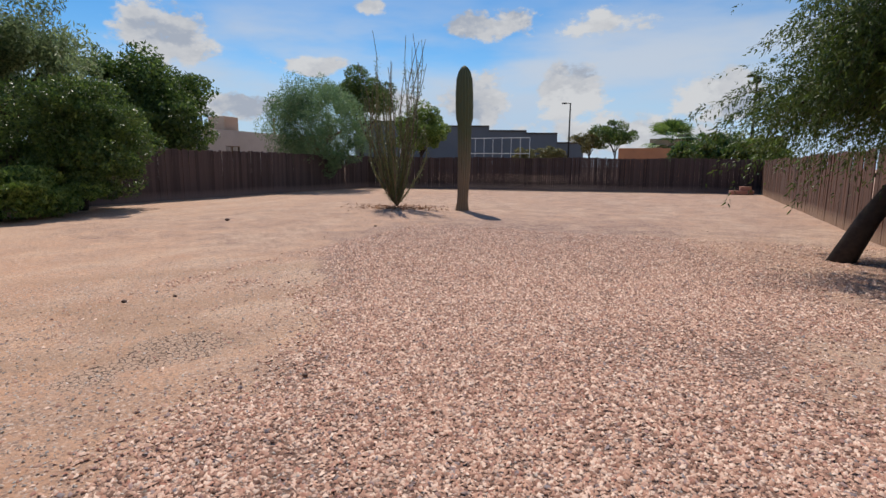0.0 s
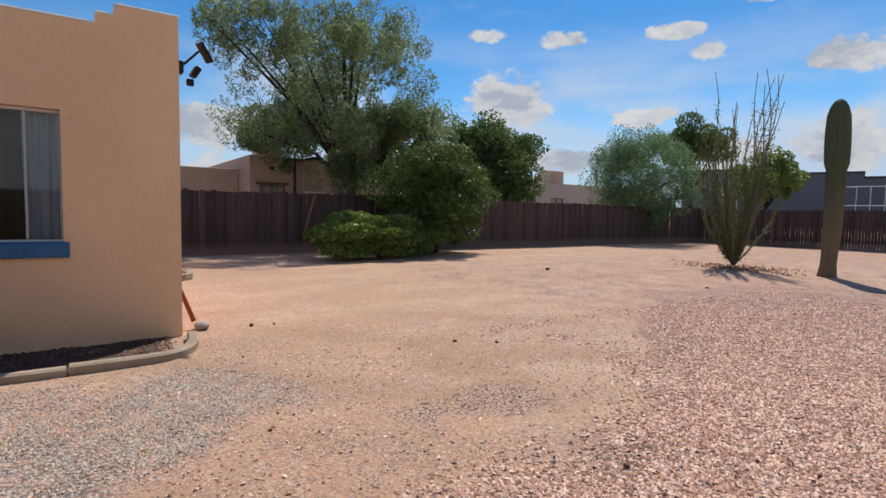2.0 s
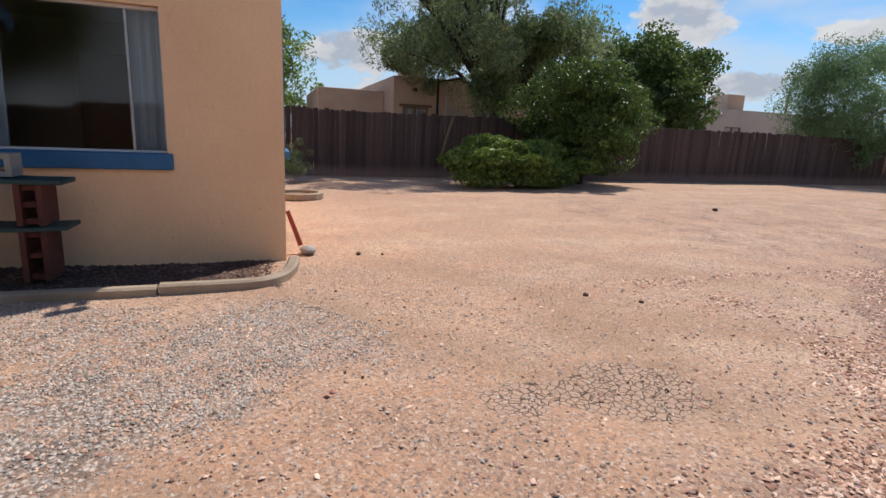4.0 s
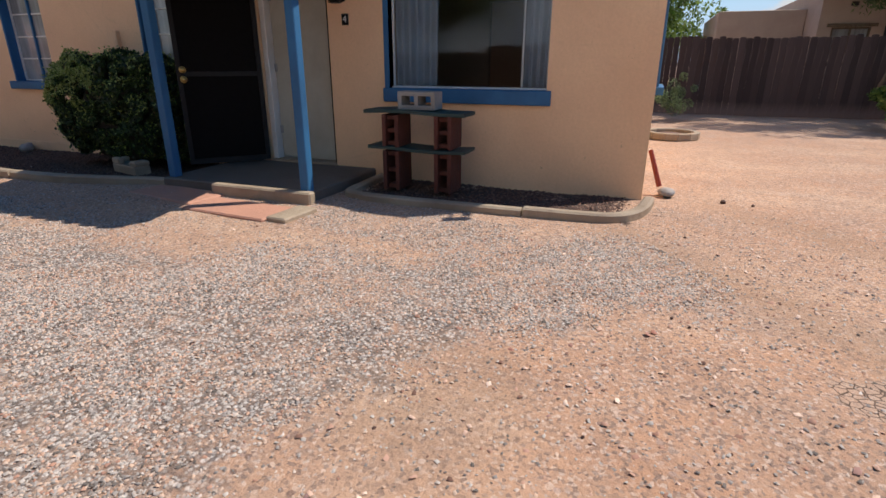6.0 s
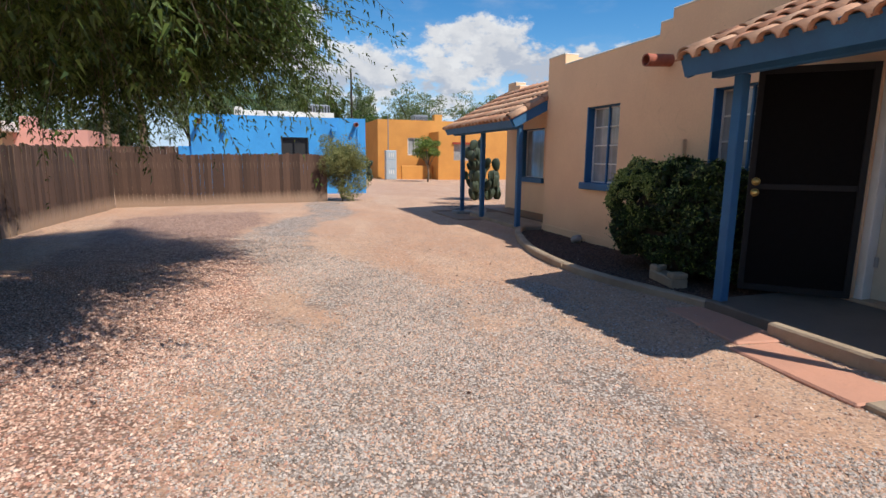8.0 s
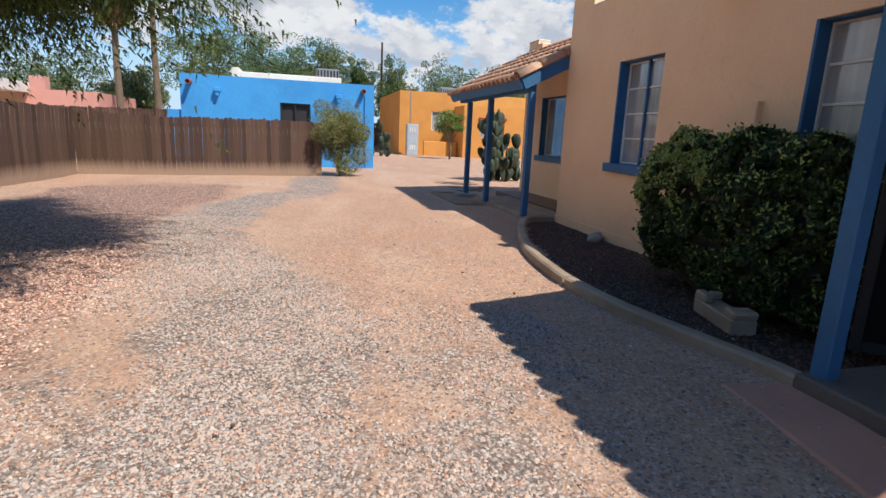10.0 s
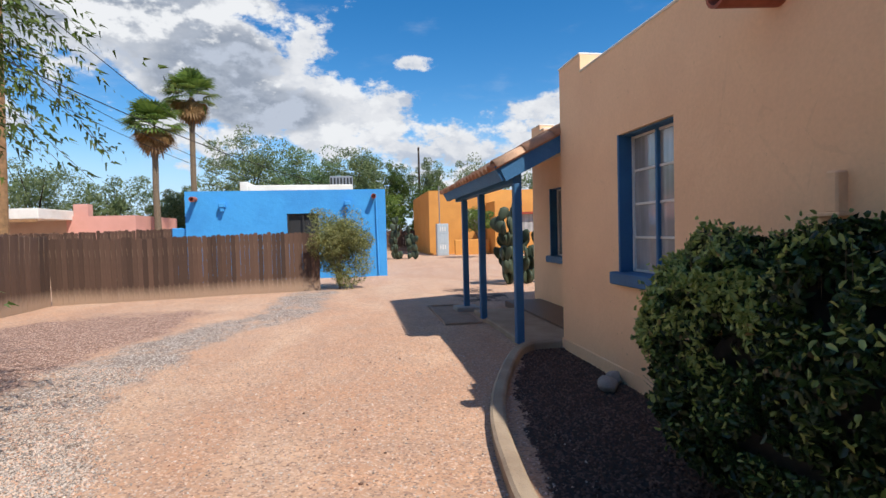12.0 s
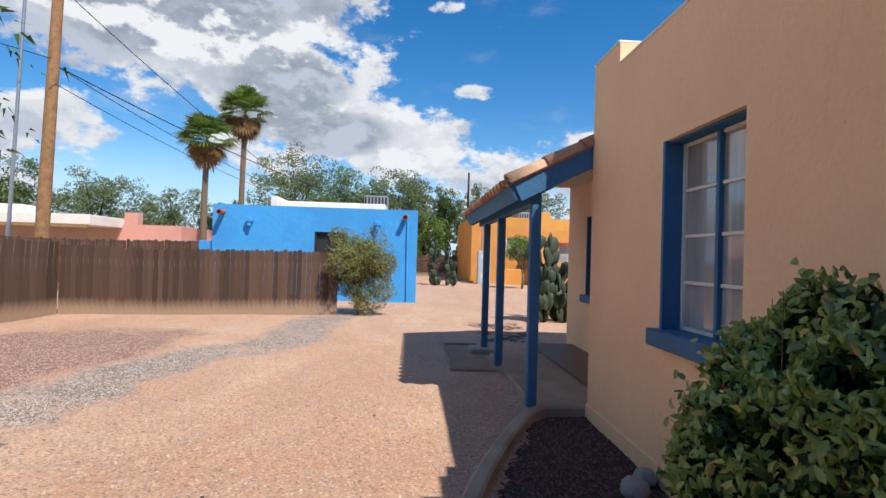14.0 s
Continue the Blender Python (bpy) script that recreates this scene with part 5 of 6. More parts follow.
def hedge():
    rng = np.random.default_rng(11)
    ob = thing("hedge", "dense dark green trimmed hedge against the peach wall", "hedge", (-5.78, -4.56, 0))
    n = 105000
    sx, sy, sz = 0.40, 0.86, 1.22
    f = rng.choice(5, n, p=[0.30, 0.12, 0.14, 0.26, 0.18])
    a, b = rng.uniform(-1, 1, n), rng.uniform(-1, 1, n)
    p = np.empty((n, 3))
    for k, (i, s) in enumerate(((0, 1), (0, -1), (1, -1), (2, 1), (1, 1))):
        q = f == k
        o = [j for j in range(3) if j != i]
        p[q, i], p[q, o[0]], p[q, o[1]] = s, a[q], b[q]
    depth = rng.beta(1.2, 4.0, n)[:, None] * 0.28
    r = (np.abs(p) ** 4).sum(1, keepdims=True) ** (1 / 4)
    p = p / r * (1.02 - depth)
    p *= 1 + (rng.random(n)[:, None] < 0.10) * rng.random(n)[:, None] ** 2 * 0.07
    bump = np.array([noise.noise(Vector(q * (1.6, 3.4, 2.2))) for q in p])
    p *= (1 + 0.26 * bump)[:, None]
    gap = np.array([noise.noise(Vector(q * (4, 9, 6)) + Vector((9, 2, 4))) for q in p])
    p = p[gap > -0.08]
    foot = 0.62 + 0.38 * np.clip((p[:, 2:3] + 0.95) / 0.7, 0, 1)
    p[:, :1] *= foot
    p = p * np.array([sx, sy, sz / 2]) + np.array([0, 0, sz / 2 + 0.04])
    # top south end: paler leaf colour stands for sunlight; a few scattered elsewhere
    lit_new = (p[:, 2] > 0.66 + 0.2 * np.sin(p[:, 1] * 9)) & (p[:, 1] < -0.22 + 0.2 * np.sin(p[:, 2] * 8)) & (rng.random(len(p)) < 0.42) | (rng.random(len(p)) < 0.05)
    part("foliage", leaf_mesh("foliage", p[~lit_new], 0.046, 0.027, LEAF_HEDGE, rng, 0.4, 0.22, True), None, ob, kind="stuff")
    part("sunlit_leaves", leaf_mesh("sunlit_leaves", p[lit_new] * np.array([1.06, 1.035, 1.03]), 0.036, 0.017, LEAF_SUNLIT, rng, 0.6, 0.3, True), None, ob, "pale green new growth with sunlight put into its colour", kind="stuff")
    # solid dark core stands in for shade between the leaves
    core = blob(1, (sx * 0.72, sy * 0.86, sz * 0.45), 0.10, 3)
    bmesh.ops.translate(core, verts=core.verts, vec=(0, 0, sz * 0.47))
    part("shade_core", core, BARK, ob, "dark blob standing for the shade inside the hedge")
    bm = bmesh.new()
    for k in range(160):
        x, y, z = rng.uniform(-sx, sx) * 0.8, rng.uniform(-sy, sy) * 0.85, rng.uniform(0.4, sz * 0.9)
        s = 1 if rng.random() < 0.5 else 0
        tip = (x * 1.1, -sy * rng.uniform(0.98, 1.12), z) if s else (x, y, sz + rng.uniform(0.02, 0.12))
        st = (x * 0.9, -sy * 0.85, z - 0.1) if s else (x, y, sz - 0.12)
        add_tube(bm, [st, tip], [0.002, 0.001], 3)
    part("twig", bm, LIGHTBARK, ob, kind="stuff")


hedge()


# ---- fences ----
def fence(name, label, a, b, h, mat, side, seed, step=0.142, width=0.1415, dog=True, lo_h=None, rails=(0.35, 1.15), cat_group="yard fences", zrag=0.02):
    """A board fence from a to b; side is 1 where the rails stand to the left of the way from a to b."""
    rng = random.Random(seed)
    a, b = Vector((*a, 0)), Vector((*b, 0))
    d = b - a
    L = d.length
    ang = math.degrees(math.atan2(d.y, d.x))
    ob = thing(name, label, "fence", a, ang, cat_group)
    me = bpy.data.meshes.new("board")
    bm = bmesh.new()
    w = width / 2
    pr = [(-w, 0), (w, 0), (w, h - 0.025), (w - 0.025, h), (-w + 0.025, h), (-w, h - 0.025)] if dog else [(-w, 0), (w, 0), (w, h), (-w, h)]
    f0 = [bm.verts.new((x, -0.009, z)) for x, z in pr]
    f1 = [bm.verts.new((x, 0.009, z)) for x, z in pr]
    bm.faces.new(f0), bm.faces.new(f1[::-1])
    for k in range(len(pr)):
        bm.faces.new((f0[k], f0[(k + 1) % len(pr)], f1[(k + 1) % len(pr)], f1[k]))
    bmesh.ops.recalc_face_normals(bm, faces=bm.faces)
    bm.to_mesh(me)
    bm.free()
    me.materials.append(mat)
    n = int(L / step)
    for k in range(n):
        t = new("board", me)
        t.parent = ob
        t.matrix_basis = pose((k + 0.5) * L / n, rng.uniform(-0.006, 0.006), rng.uniform(-0.03, 0.0) + zrag * math.sin(k * 0.13) - 0.02, rng.uniform(-0.6, 0.6), rng.uniform(-0.15, 0.15), rng.uniform(-1.5, 1.5))
        t.scale = (rng.uniform(0.975, 1.0), 1, rng.uniform(0.985, 1.012) if lo_h is None else 1 + (lo_h / h - 1) * (k / n))
    for z in rails:
        part("rail", box((0, 0.012 * side, z), (L, 0.05 * side, z + 0.085), 0.004), mat, ob)
    k = max(2, int(L / 2.4))
    for i in range(k + 1):
        x = min(max(L * i / k, 0.05), L - 0.05)
        part("fence_post", box((x - 0.045, 0.052 * side, -0.1), (x + 0.045, 0.142 * side, h - 0.06), 0.005), mat, ob)
    return ob


fence("fence", "weathered brown board fence along the yard side", (2.62, -12.0), (2.44, -15.0), 1.50, BOARD, 1, 1)
fence("fence", "weathered brown board fence along the yard side", (3.02, -3.0), (2.62, -12.0), 1.52, BOARD, 1, 2)
fence("fence", "weathered brown board fence with a pale splashed foot", (-3.0, -16.07), (2.42, -15.02), 1.44, BOARD, -1, 3, step=0.1, width=0.0995)
fence("fence", "weathered fence standing farther back by the blue house", (8.6, -20.4), (1.62, -20.4), 1.66, BOARD, 1, 13, step=0.1, width=0.0995)
fence("fence", "reddish brown board fence along the yard side", (3.4, 9.0), (4.65, 31.4), 1.72, REDBOARD, -1, 4)
fence("fence", "reddish brown board fence along the yard side", (3.02, -3.0), (3.4, 9.0), 1.68, BOARD, -1, 5)
fence("fence", "dark stained board fence behind the yard", (-15.95, -8.0), (-15.95, 10.0), 1.84, DARKBOARD, 1, 6)
fence("fence", "dark stained board fence behind the yard", (-15.95, 10.0), (-15.8, 27.2), 1.83, DARKBOARD, 1, 7)
fence("fence", "dark back fence of the yard with thin gaps", (-15.8, 27.2), (4.65, 31.4), 1.80, DARKBOARD, 1, 8, step=0.11, width=0.1065)
solid("fence_prop", tube([(-15.85, 6.0, 0.5), (-15.82, 6.35, 1.75)], [0.045, 0.045], 6), LIGHTBARK, "pale timber post standing against the dark fence", "post")
for k, (x, y, z, r) in enumerate([(3.7, 30.0, 0, 8), (3.95, 30.25, 0, -4), (3.8, 30.1, 0.2, 3), (3.35, 29.9, 0, 12)]):
    ob = solid("concrete_block", box((-0.25, -0.15, 0), (0.25, 0.15, 0.2), 0.015), PINKBLOCK, "pink concrete block stacked in the yard corner", "block", "stacked blocks")
    ob.matrix_world = pose(x, y, z, 0, 0, r)

# ---- cacti ----


def saguaro():
    ob = thing("saguaro", "tall ribbed saguaro cactus with a scarred brown base", "cactus", (-5.42, 14.9, 0))
    bm = bmesh.new()
    H, seg, ribs = 4.14, 80, 16
    zs = [0, 0.1, 0.3, 0.6, 1.0, 1.5, 2.0, 2.5, 2.65, 3.0, 3.4, 3.75, 3.95, 4.06, 4.12]
    rs = [0.19, 0.175, 0.15, 0.15, 0.165, 0.175, 0.18, 0.185, 0.225, 0.235, 0.23, 0.21, 0.16, 0.10, 0.03]
    rings = []
    for z, r in zip(zs, rs):
        dx = 0.03 * math.sin(z * 1.1) + 0.012 * z
        rings.append([bm.verts.new((dx + (1 + 0.085 * math.cos(ribs * 6.2832 * k / seg)) * r * math.cos(6.2832 * k / seg), (1 + 0.085 * math.cos(ribs * 6.2832 * k / seg)) * r * math.sin(6.2832 * k / seg), z - 0.03)) for k in range(seg)])
    for a, b in zip(rings, rings[1:]):
        for k in range(seg):
            bm.faces.new((a[k], a[(k + 1) % seg], b[(k + 1) % seg], b[k]))
    bm.faces.new(rings[-1])
    part("stem", bm, SAGUARO, ob, smooth=True)


saguaro()


def ocotillo():
    rng = np.random.default_rng(5)
    ob = thing("ocotillo", "tall ocotillo with many thin leafy canes", "ocotillo", (-7.6, 14.95, 0))
    pts = []
    for k in range(40):
        a = rng.uniform(0, 6.283)
        spread = rng.uniform(0.05, 1.0) ** 0.6
        h = rng.uniform(2.5, 4.3) if k > 6 else rng.uniform(4.7, 5.15)
        if k < 6:
            spread = 0.5
            a = rng.uniform(-0.9, 0.9)
        q = []
        for t in np.linspace(0, 1, 9):
            r = spread * (1.15 * (1 - math.exp(-2.6 * t)) + 0.25 * t * t) + 0.17 * math.sin(t * 6 + k) * t
            q.append((r * math.cos(a) + 0.1 * t * math.sin(k * 1.7 + t * 4), r * math.sin(a) + 0.1 * t * math.cos(k + t * 3), 0.05 + h * t))
        rad = [0.016 * (1 - t) + 0.008 for t in np.linspace(0, 1, 9)]
        part("cane", tube(q, rad, 5), LIGHTBARK if k % 3 else LEAF_DRY, ob)
        q = np.array(q)
        for t in rng.uniform(0.06, 0.85, 330):
            i = min(int(t * 8), 7)
            u = t * 8 - i
            pts.append(q[i] * (1 - u) + q[i + 1] * u + rng.normal(size=3) * 0.045)
    part("leaves", leaf_mesh("leaves", np.array(pts), 0.06, 0.026, LEAF_OCO, rng), None, ob, kind="stuff")
    rim = thing("litter", "ring of dry twigs and stones round the ocotillo foot", "litter", (-7.6, 14.9, 0), kind="stuff")
    p = rng.normal(size=(700, 3)) * np.array([0.7, 0.5, 0.01]) + np.array([0.1, -0.2, 0.03])
    part("dry_leaf", leaf_mesh("dry_leaf", p, 0.07, 0.03, DEADLEAF, rng), None, rim, kind="stuff")


ocotillo()


def prickly_pear(at, n, h, seed, label, w=0.9, big=1.0):
    rng = np.random.default_rng(seed)
    ob = thing("prickly_pear", label, "cactus", at)
    bm0 = blob(0.5, (1, 1, 1), 0.06, 2)
    for v in bm0.verts:
        v.co = Vector((v.co.x * 0.27 * (0.75 + 0.5 * (v.co.z + 0.5)), v.co.y * 0.09, (v.co.z + 0.48) * 0.42))
    me = bpy.data.meshes.new("pad")
    bm0.to_mesh(me)
    bm0.free()
    for p in me.polygons:
        p.use_smooth = True
    me.materials.append(CACTUS)
    spots = [(rng.uniform(-w, w), rng.uniform(-w * 0.7, w * 0.7), 0.0) for _ in range(7)]
    i = 0
    while i < n:
        x, y, z = spots[rng.integers(0, len(spots))]
        if z > h - 0.4 * big:
            continue
        b = new("pad", me)
        b.parent = ob
        tilt, turn = rng.uniform(-38, 38), rng.uniform(0, 180)
        m = pose(x, y, z, 0, 0, turn) @ pose(0, 0, 0, 0, tilt, 0)
        b.matrix_basis = m
        s = big * rng.uniform(0.75, 1.15)
        b.scale = (s, s, s)
        t = m @ Vector((rng.uniform(-0.06, 0.06), 0, 0.37 * s))
        spots.append(tuple(t))
        i += 1


prickly_pear((-8.0, -15.6, 0), 120, 2.3, 3, "large prickly pear cactus beside the side porch", 0.62, 0.95)
prickly_pear((-6.6, -29.6, 0), 70, 2.3, 4, "tall prickly pear cactus by the ochre house", 0.9)

# ---- neighbouring houses ----


def slab_house(name, label, mat, x0, x1, y0, y1, h, front, openings, frame_mat=TRIM, pane_mat=None):
    """A flat-roofed house: four walls with openings in the front one, a roof and window units."""
    ob = thing(name, label, "house", (0, 0, 0))
    axis, face = front
    fx = {"S": ("y", y0, y0 + 0.25, x0, x1), "N": ("y", y1, y1 - 0.25, x0, x1), "E": ("x", x1, x1 - 0.25, y0, y1), "W": ("x", x0, x0 + 0.25, y0, y1)}
    for k, (ax, f, b, u0, u1) in fx.items():
        hs = openings if k == axis else []
        if ax == "x":
            u0, u1 = u0 + 0.25, u1 - 0.25
        part("wall", wall_bm(ax, f, b, u0, u1, -0.1, h, hs), mat, ob)
    part("roof", box((x0 + 0.25, y0 + 0.25, h - 0.35), (x1 - 0.25, y1 - 0.25, h - 0.25)), ROOFING, ob)
    ax, f, b, _, _ = fx[axis]
    s = 1 if f > b else -1
    for (u0, u1, z0, z1) in openings:
        def bx(a0, a1, c0, c1, d0, d1):
            lo, hi = (min(d0, d1), max(d0, d1))
            return box((lo, a0, c0), (hi, a1, c1)) if ax == "x" else box((a0, lo, c0), (a1, hi, c1))
        w = part("window", bx(u0 + 0.05, u1 - 0.05, z0 + 0.05, z1 - 0.05, f - 0.12 * s, f - 0.13 * s), pane_mat or DUSTY_REFLECTION, ob)
        for q in ((u0, u0 + 0.05, z0, z1), (u1 - 0.05, u1, z0, z1), (u0 + 0.051, u1 - 0.051, z0, z0 + 0.05), (u0 + 0.051, u1 - 0.051, z1 - 0.05, z1), ((u0 + u1) / 2 - 0.02, (u0 + u1) / 2 + 0.02, z0 + 0.051, z1 - 0.051)):
            part("window_frame", bx(*q, f - 0.16 * s, f - 0.03 * s), frame_mat, w)
    return ob


blue = slab_house("blue_house", "bright blue flat-roofed stucco house", BLUE, -4.82, 1.13, -27.0, -19.6, 2.74, ("N", 0), [(-2.75, -1.8, 1.15, 2.02)], DARKW, pane_mat=DARKW)
part("parapet", box((-3.8, -25.0, 2.5), (-0.5, -20.6, 2.99), 0.02), CAP, blue, "white coated raised roof")
part("parapet", box((-0.5, -25.0, 2.5), (-0.24, -20.6, 3.11), 0.02), CAP, blue)
part("low_wall", box((1.13, -21.0, -0.1), (1.55, -19.7, 1.66), 0.02), BLUE, blue)
part("downpipe", tube([(-4.52, -19.56, 2.4), (-4.52, -19.56, 1.9), (-4.55, -19.56, 0.1)], 0.02, 6), BLUE, blue)
clay_pipe(0.84, -19.6, 2.50, (0, 1, -0.05), "red clay roof drain pipe on the blue house", 0.35)
clay_pipe(-4.45, -19.6, 2.52, (0, 1, -0.05), "red clay roof drain pipe by the corner of the blue house", 0.28)
# blue scupper boxes below the parapet, with no lamp in them
for x in (0.05, -3.64):
    bm = box((x - 0.09, -19.6, 2.24), (x + 0.09, -19.42, 2.38), 0.015)
    add_box(bm, (x - 0.05, -19.5, 2.12), (x + 0.05, -19.44, 2.22), 0.01)
    solid("scupper_box", bm, BLUE, "small blue painted scupper box on the blue house", "wall light", "wall lights")


def rooftop_cooler(at, s, label, mat=STEEL):
    ob = thing("rooftop_cooler", label, "cooler", at)
    part("cabinet", box((-s[0] / 2, -s[1] / 2, 0), (s[0] / 2, s[1] / 2, s[2]), 0.03), mat, ob)
    for k in range(7):
        x = -s[0] / 2 + (k + 0.5) * s[0] / 7
        part("louver", box((x - 0.03, s[1] / 2, s[2] * 0.2), (x + 0.03, s[1] / 2 + 0.02, s[2] * 0.85)), DARKW, ob)


rooftop_cooler((-3.4, -22.3, 2.99), (0.8, 0.7, 0.42), "grey louvered cooler on the white roof")
orange = slab_house("orange_house", "ochre orange flat-roofed adobe house", ORANGE, -20.0, -8.0, -42.0, -33.2, 3.72, ("N", 0), [(-10.9, -9.95, 1.5, 2.6)], WHITEP)
part("lower_wing", wall_bm("y", -31.2, -31.5, -17.0, -11.4, -0.1, 2.95, [(-13.9, -12.4, 1.2, 2.2)]), ORANGE, orange, "lower ochre front wing")
part("wing_side", box((-11.65, -33.2, -0.1), (-11.4, -31.5, 2.95)), ORANGE, orange)
part("wing_roof", box((-17, -33.2, 2.8), (-11.65, -31.5, 2.88)), ROOFING, orange)
part("wing_window", box((-13.9, -31.4, 1.2), (-12.4, -31.38, 2.2)), DUSTY_REFLECTION, orange)
part("wing_lintel", box((-14.0, -31.2, 2.2), (-12.3, -31.12, 2.32)), REDM, orange)
part("chimney", box((-13.2, -36.5, 3.5), (-12.6, -36.0, 4.35), 0.04), ORANGE, orange)
part("low_wall", box((-11.3, -32.4, -0.1), (-9.3, -32.2, 0.85), 0.03), ORANGE, orange)
rooftop_cooler((-11.5, -36, 3.5), (1.0, 0.9, 0.75), "weathered cooler on the ochre house roof")


def meter_cabinet():
    ob = thing("meter_cabinet", "grey utility meter cabinet beside the ochre house", "utility cabinet", (-8.55, -32.0, 0))
    part("cabinet", box((-0.33, -0.25, 0), (0.33, 0.2, 1.78), 0.02), LIGHTBOX, ob)
    for k in range(3):
        part("door_panel", box((-0.28, 0.201, 0.1 + k * 0.56), (0.28, 0.215, 0.60 + k * 0.56), 0.004), LIGHTBOX, ob)
    for x in (-0.13, 0, 0.13):
        for z in (0.35, 1.35):
            part("meter_slot", box((x - 0.03, 0.216, z), (x + 0.03, 0.226, z + 0.25), 0.003), WHITEP, ob)
    part("conduit", tube([(0.1, -0.2, 1.7), (0.1, -0.2, 3.9)], 0.03, 6), STEEL, ob)


meter_cabinet()
pink = slab_house("pink_house", "pale pink flat-roofed house with a white carport roof", PINK, 7.9, 11.3, -40, -33.5, 2.65, ("N", 0), [], WHITEP)
part("gable_step", box((10.3, -34.2, 2.6), (11.0, -33.6, 3.3), 0.02), PINK, pink)
part("carport_roof", box((11.0, -35, 2.45), (19.5, -30.5, 2.95), 0.02), CAP, pink, "white flat carport roof")
part("carport_shade", box((11.2, -34, 0), (19.3, -33.8, 2.45)), BEIGE, pink)
part("carport_beam", box((11.0, -30.45, 2.3), (19.5, -30.35, 2.44)), POLEW, pink)
part("roof_box", box((15.2, -33, 2.95), (16.4, -32, 3.45), 0.03), CAP, pink)
fence("fence", "brown wooden fence between the distant houses", (-9.0, -41.5), (-3.5, -41.5), 1.5, BOARD, 1, 12)

tan_house = slab_house("beige_house", "dusty beige flat-roofed house behind the dark fence", BEIGE, -34.0, -23.3, 6.3, 13.4, 3.55, ("E", 0), [(6.7, 7.8, 1.5, 2.33), (10.25, 11.4, 1.5, 2.36)], LIGHTBARK)
part("wall_pipe", tube([(-23.25, 8.2, 1.5), (-23.25, 8.2, 3.75)], 0.05, 6), BLACK, tan_house)
part("wall_pipe", tube([(-23.25, 8.6, 1.5), (-23.25, 8.6, 3.5)], 0.03, 6), STEEL, tan_house)
part("low_wing", box((-32, 3.4, -0.1), (-25.2, 6.29, 3.05), 0.02), BEIGE, tan_house)
part("window_lintel", box((-23.299, 10.1, 2.37), (-23.22, 11.55, 2.47)), LIGHTBARK, tan_house)
part("window_lintel", box((-23.299, 6.55, 2.34), (-23.22, 7.95, 2.44)), LIGHTBARK, tan_house)
part("meter_hood", box((-23.299, 8.5, 2.02), (-22.9, 9.5, 2.1)), WHITEP, tan_house, "small white hood")
part("vent", box((-23.299, 7.1, 2.98), (-23.26, 7.3, 3.1)), DARKW, tan_house)
rooftop_cooler((-25.5, 7.6, 3.35), (1.2, 1.0, 0.9), "dark cooler on the beige house roof", BEIGE)
grey_house = slab_house("grey_house", "pale grey flat-roofed house beyond the fence", GREYWALL, -42.0, -27.5, 25.0, 38.5, 3.55, ("E", 0), [(28.3, 29.6, 1.6, 2.5), (33.5, 34.6, 1.5, 2.4)], LIGHTBARK)
rooftop_cooler((-28.6, 29.3, 3.4), (1.5, 1.3, 1.1), "pale box cooler on the grey house roof", BEIGE)


def far_hall():
    ob = thing("school_building", "long blue-grey hall with a stepped roofline far off", "building", (0, 0, 0))
    p0, p1 = Vector((-48, 78, 0)), Vector((-14.0, 90, 0))
    d = (p1 - p0).normalized()
    ang = math.degrees(math.atan2(d.y, d.x))
    L = (p1 - p0).length
    for a, b, h in ((0.0, 0.31, 8.3), (0.31, 0.62, 7.6), (0.62, 0.79, 6.9), (0.79, 0.93, 6.5), (0.93, 1.05, 5.0)):
        part("wall", box((a * L, 0, -0.2), (b * L - 0.01, 14, h), 0, pose(*p0, 0, 0, ang)), FARWALL, ob, "ribbed blue-grey wall")
        part("roof_edge", box((a * L - 0.1, -0.2, h), (b * L - 0.02, 14, h + 0.25), 0, pose(*p0, 0, 0, ang)), DARKW, ob)
    ob2 = thing("ball_court", "white posts of a distant ball court", "ball court", (-26, 72, 0))
    for k in range(8):
        part("court_post", tube([(k * 1.3, 0, 0), (k * 1.3, 0, 5.2)], 0.05, 5), LIGHTBOX, ob2)
    for z in (3.0, 5.1):
        part("court_rail", tube([(0, 0, z), (9.1, 0, z)], 0.05, 5), LIGHTBOX, ob2)
    ob3 = thing("shade_canopy", "white shade canopy far off", "canopy", (-33, 66, 0))
    part("canopy_roof", box((-2, -1.5, 4.0), (2.2, 1.5, 4.25), 0.03), WHITEP, ob3)
    for x in (-1.8, 0.2, 2.0):
        part("canopy_post", tube([(x, -1.3, 0), (x, -1.3, 4.0)], 0.07, 5), WHITEP, ob3)


far_hall()
slab_house("ochre_far_house", "low ochre house behind the back fence", FAROCHRE, -3.9, 2.4, 52, 60, 3.0, ("N", 0), [], WHITEP)
slab_house("tan_far_house", "low tan house far off", BEIGE, -1.5, 6.0, 62, 70, 4.3, ("N", 0), [], WHITEP)


def lamp_mast(at, h, label, arm=0.9, double=False):
    ob = thing("street_lamp", label, "street lamp", at)
    part("mast", tube([(0, 0, 0), (0, 0, h)], [0.12, 0.07], 8), BLACK, ob)
    part("arm", tube([(0, 0, h - 0.05), (-arm, 0, h)], 0.04, 6), BLACK, ob)
    part("lamp_head", box((-arm - 0.4, -0.15, h - 0.08), (-arm + 0.1, 0.15, h + 0.06), 0.02), BLACK, ob)
    if double:
        part("lamp_head", box((-0.22, -0.18, h - 0.45), (0.22, 0.18, h - 0.05), 0.04), BLACK, ob)


lamp_mast((-9.75, 60, 0), 8.1, "slim dark street lamp beyond the fence", 0.5)
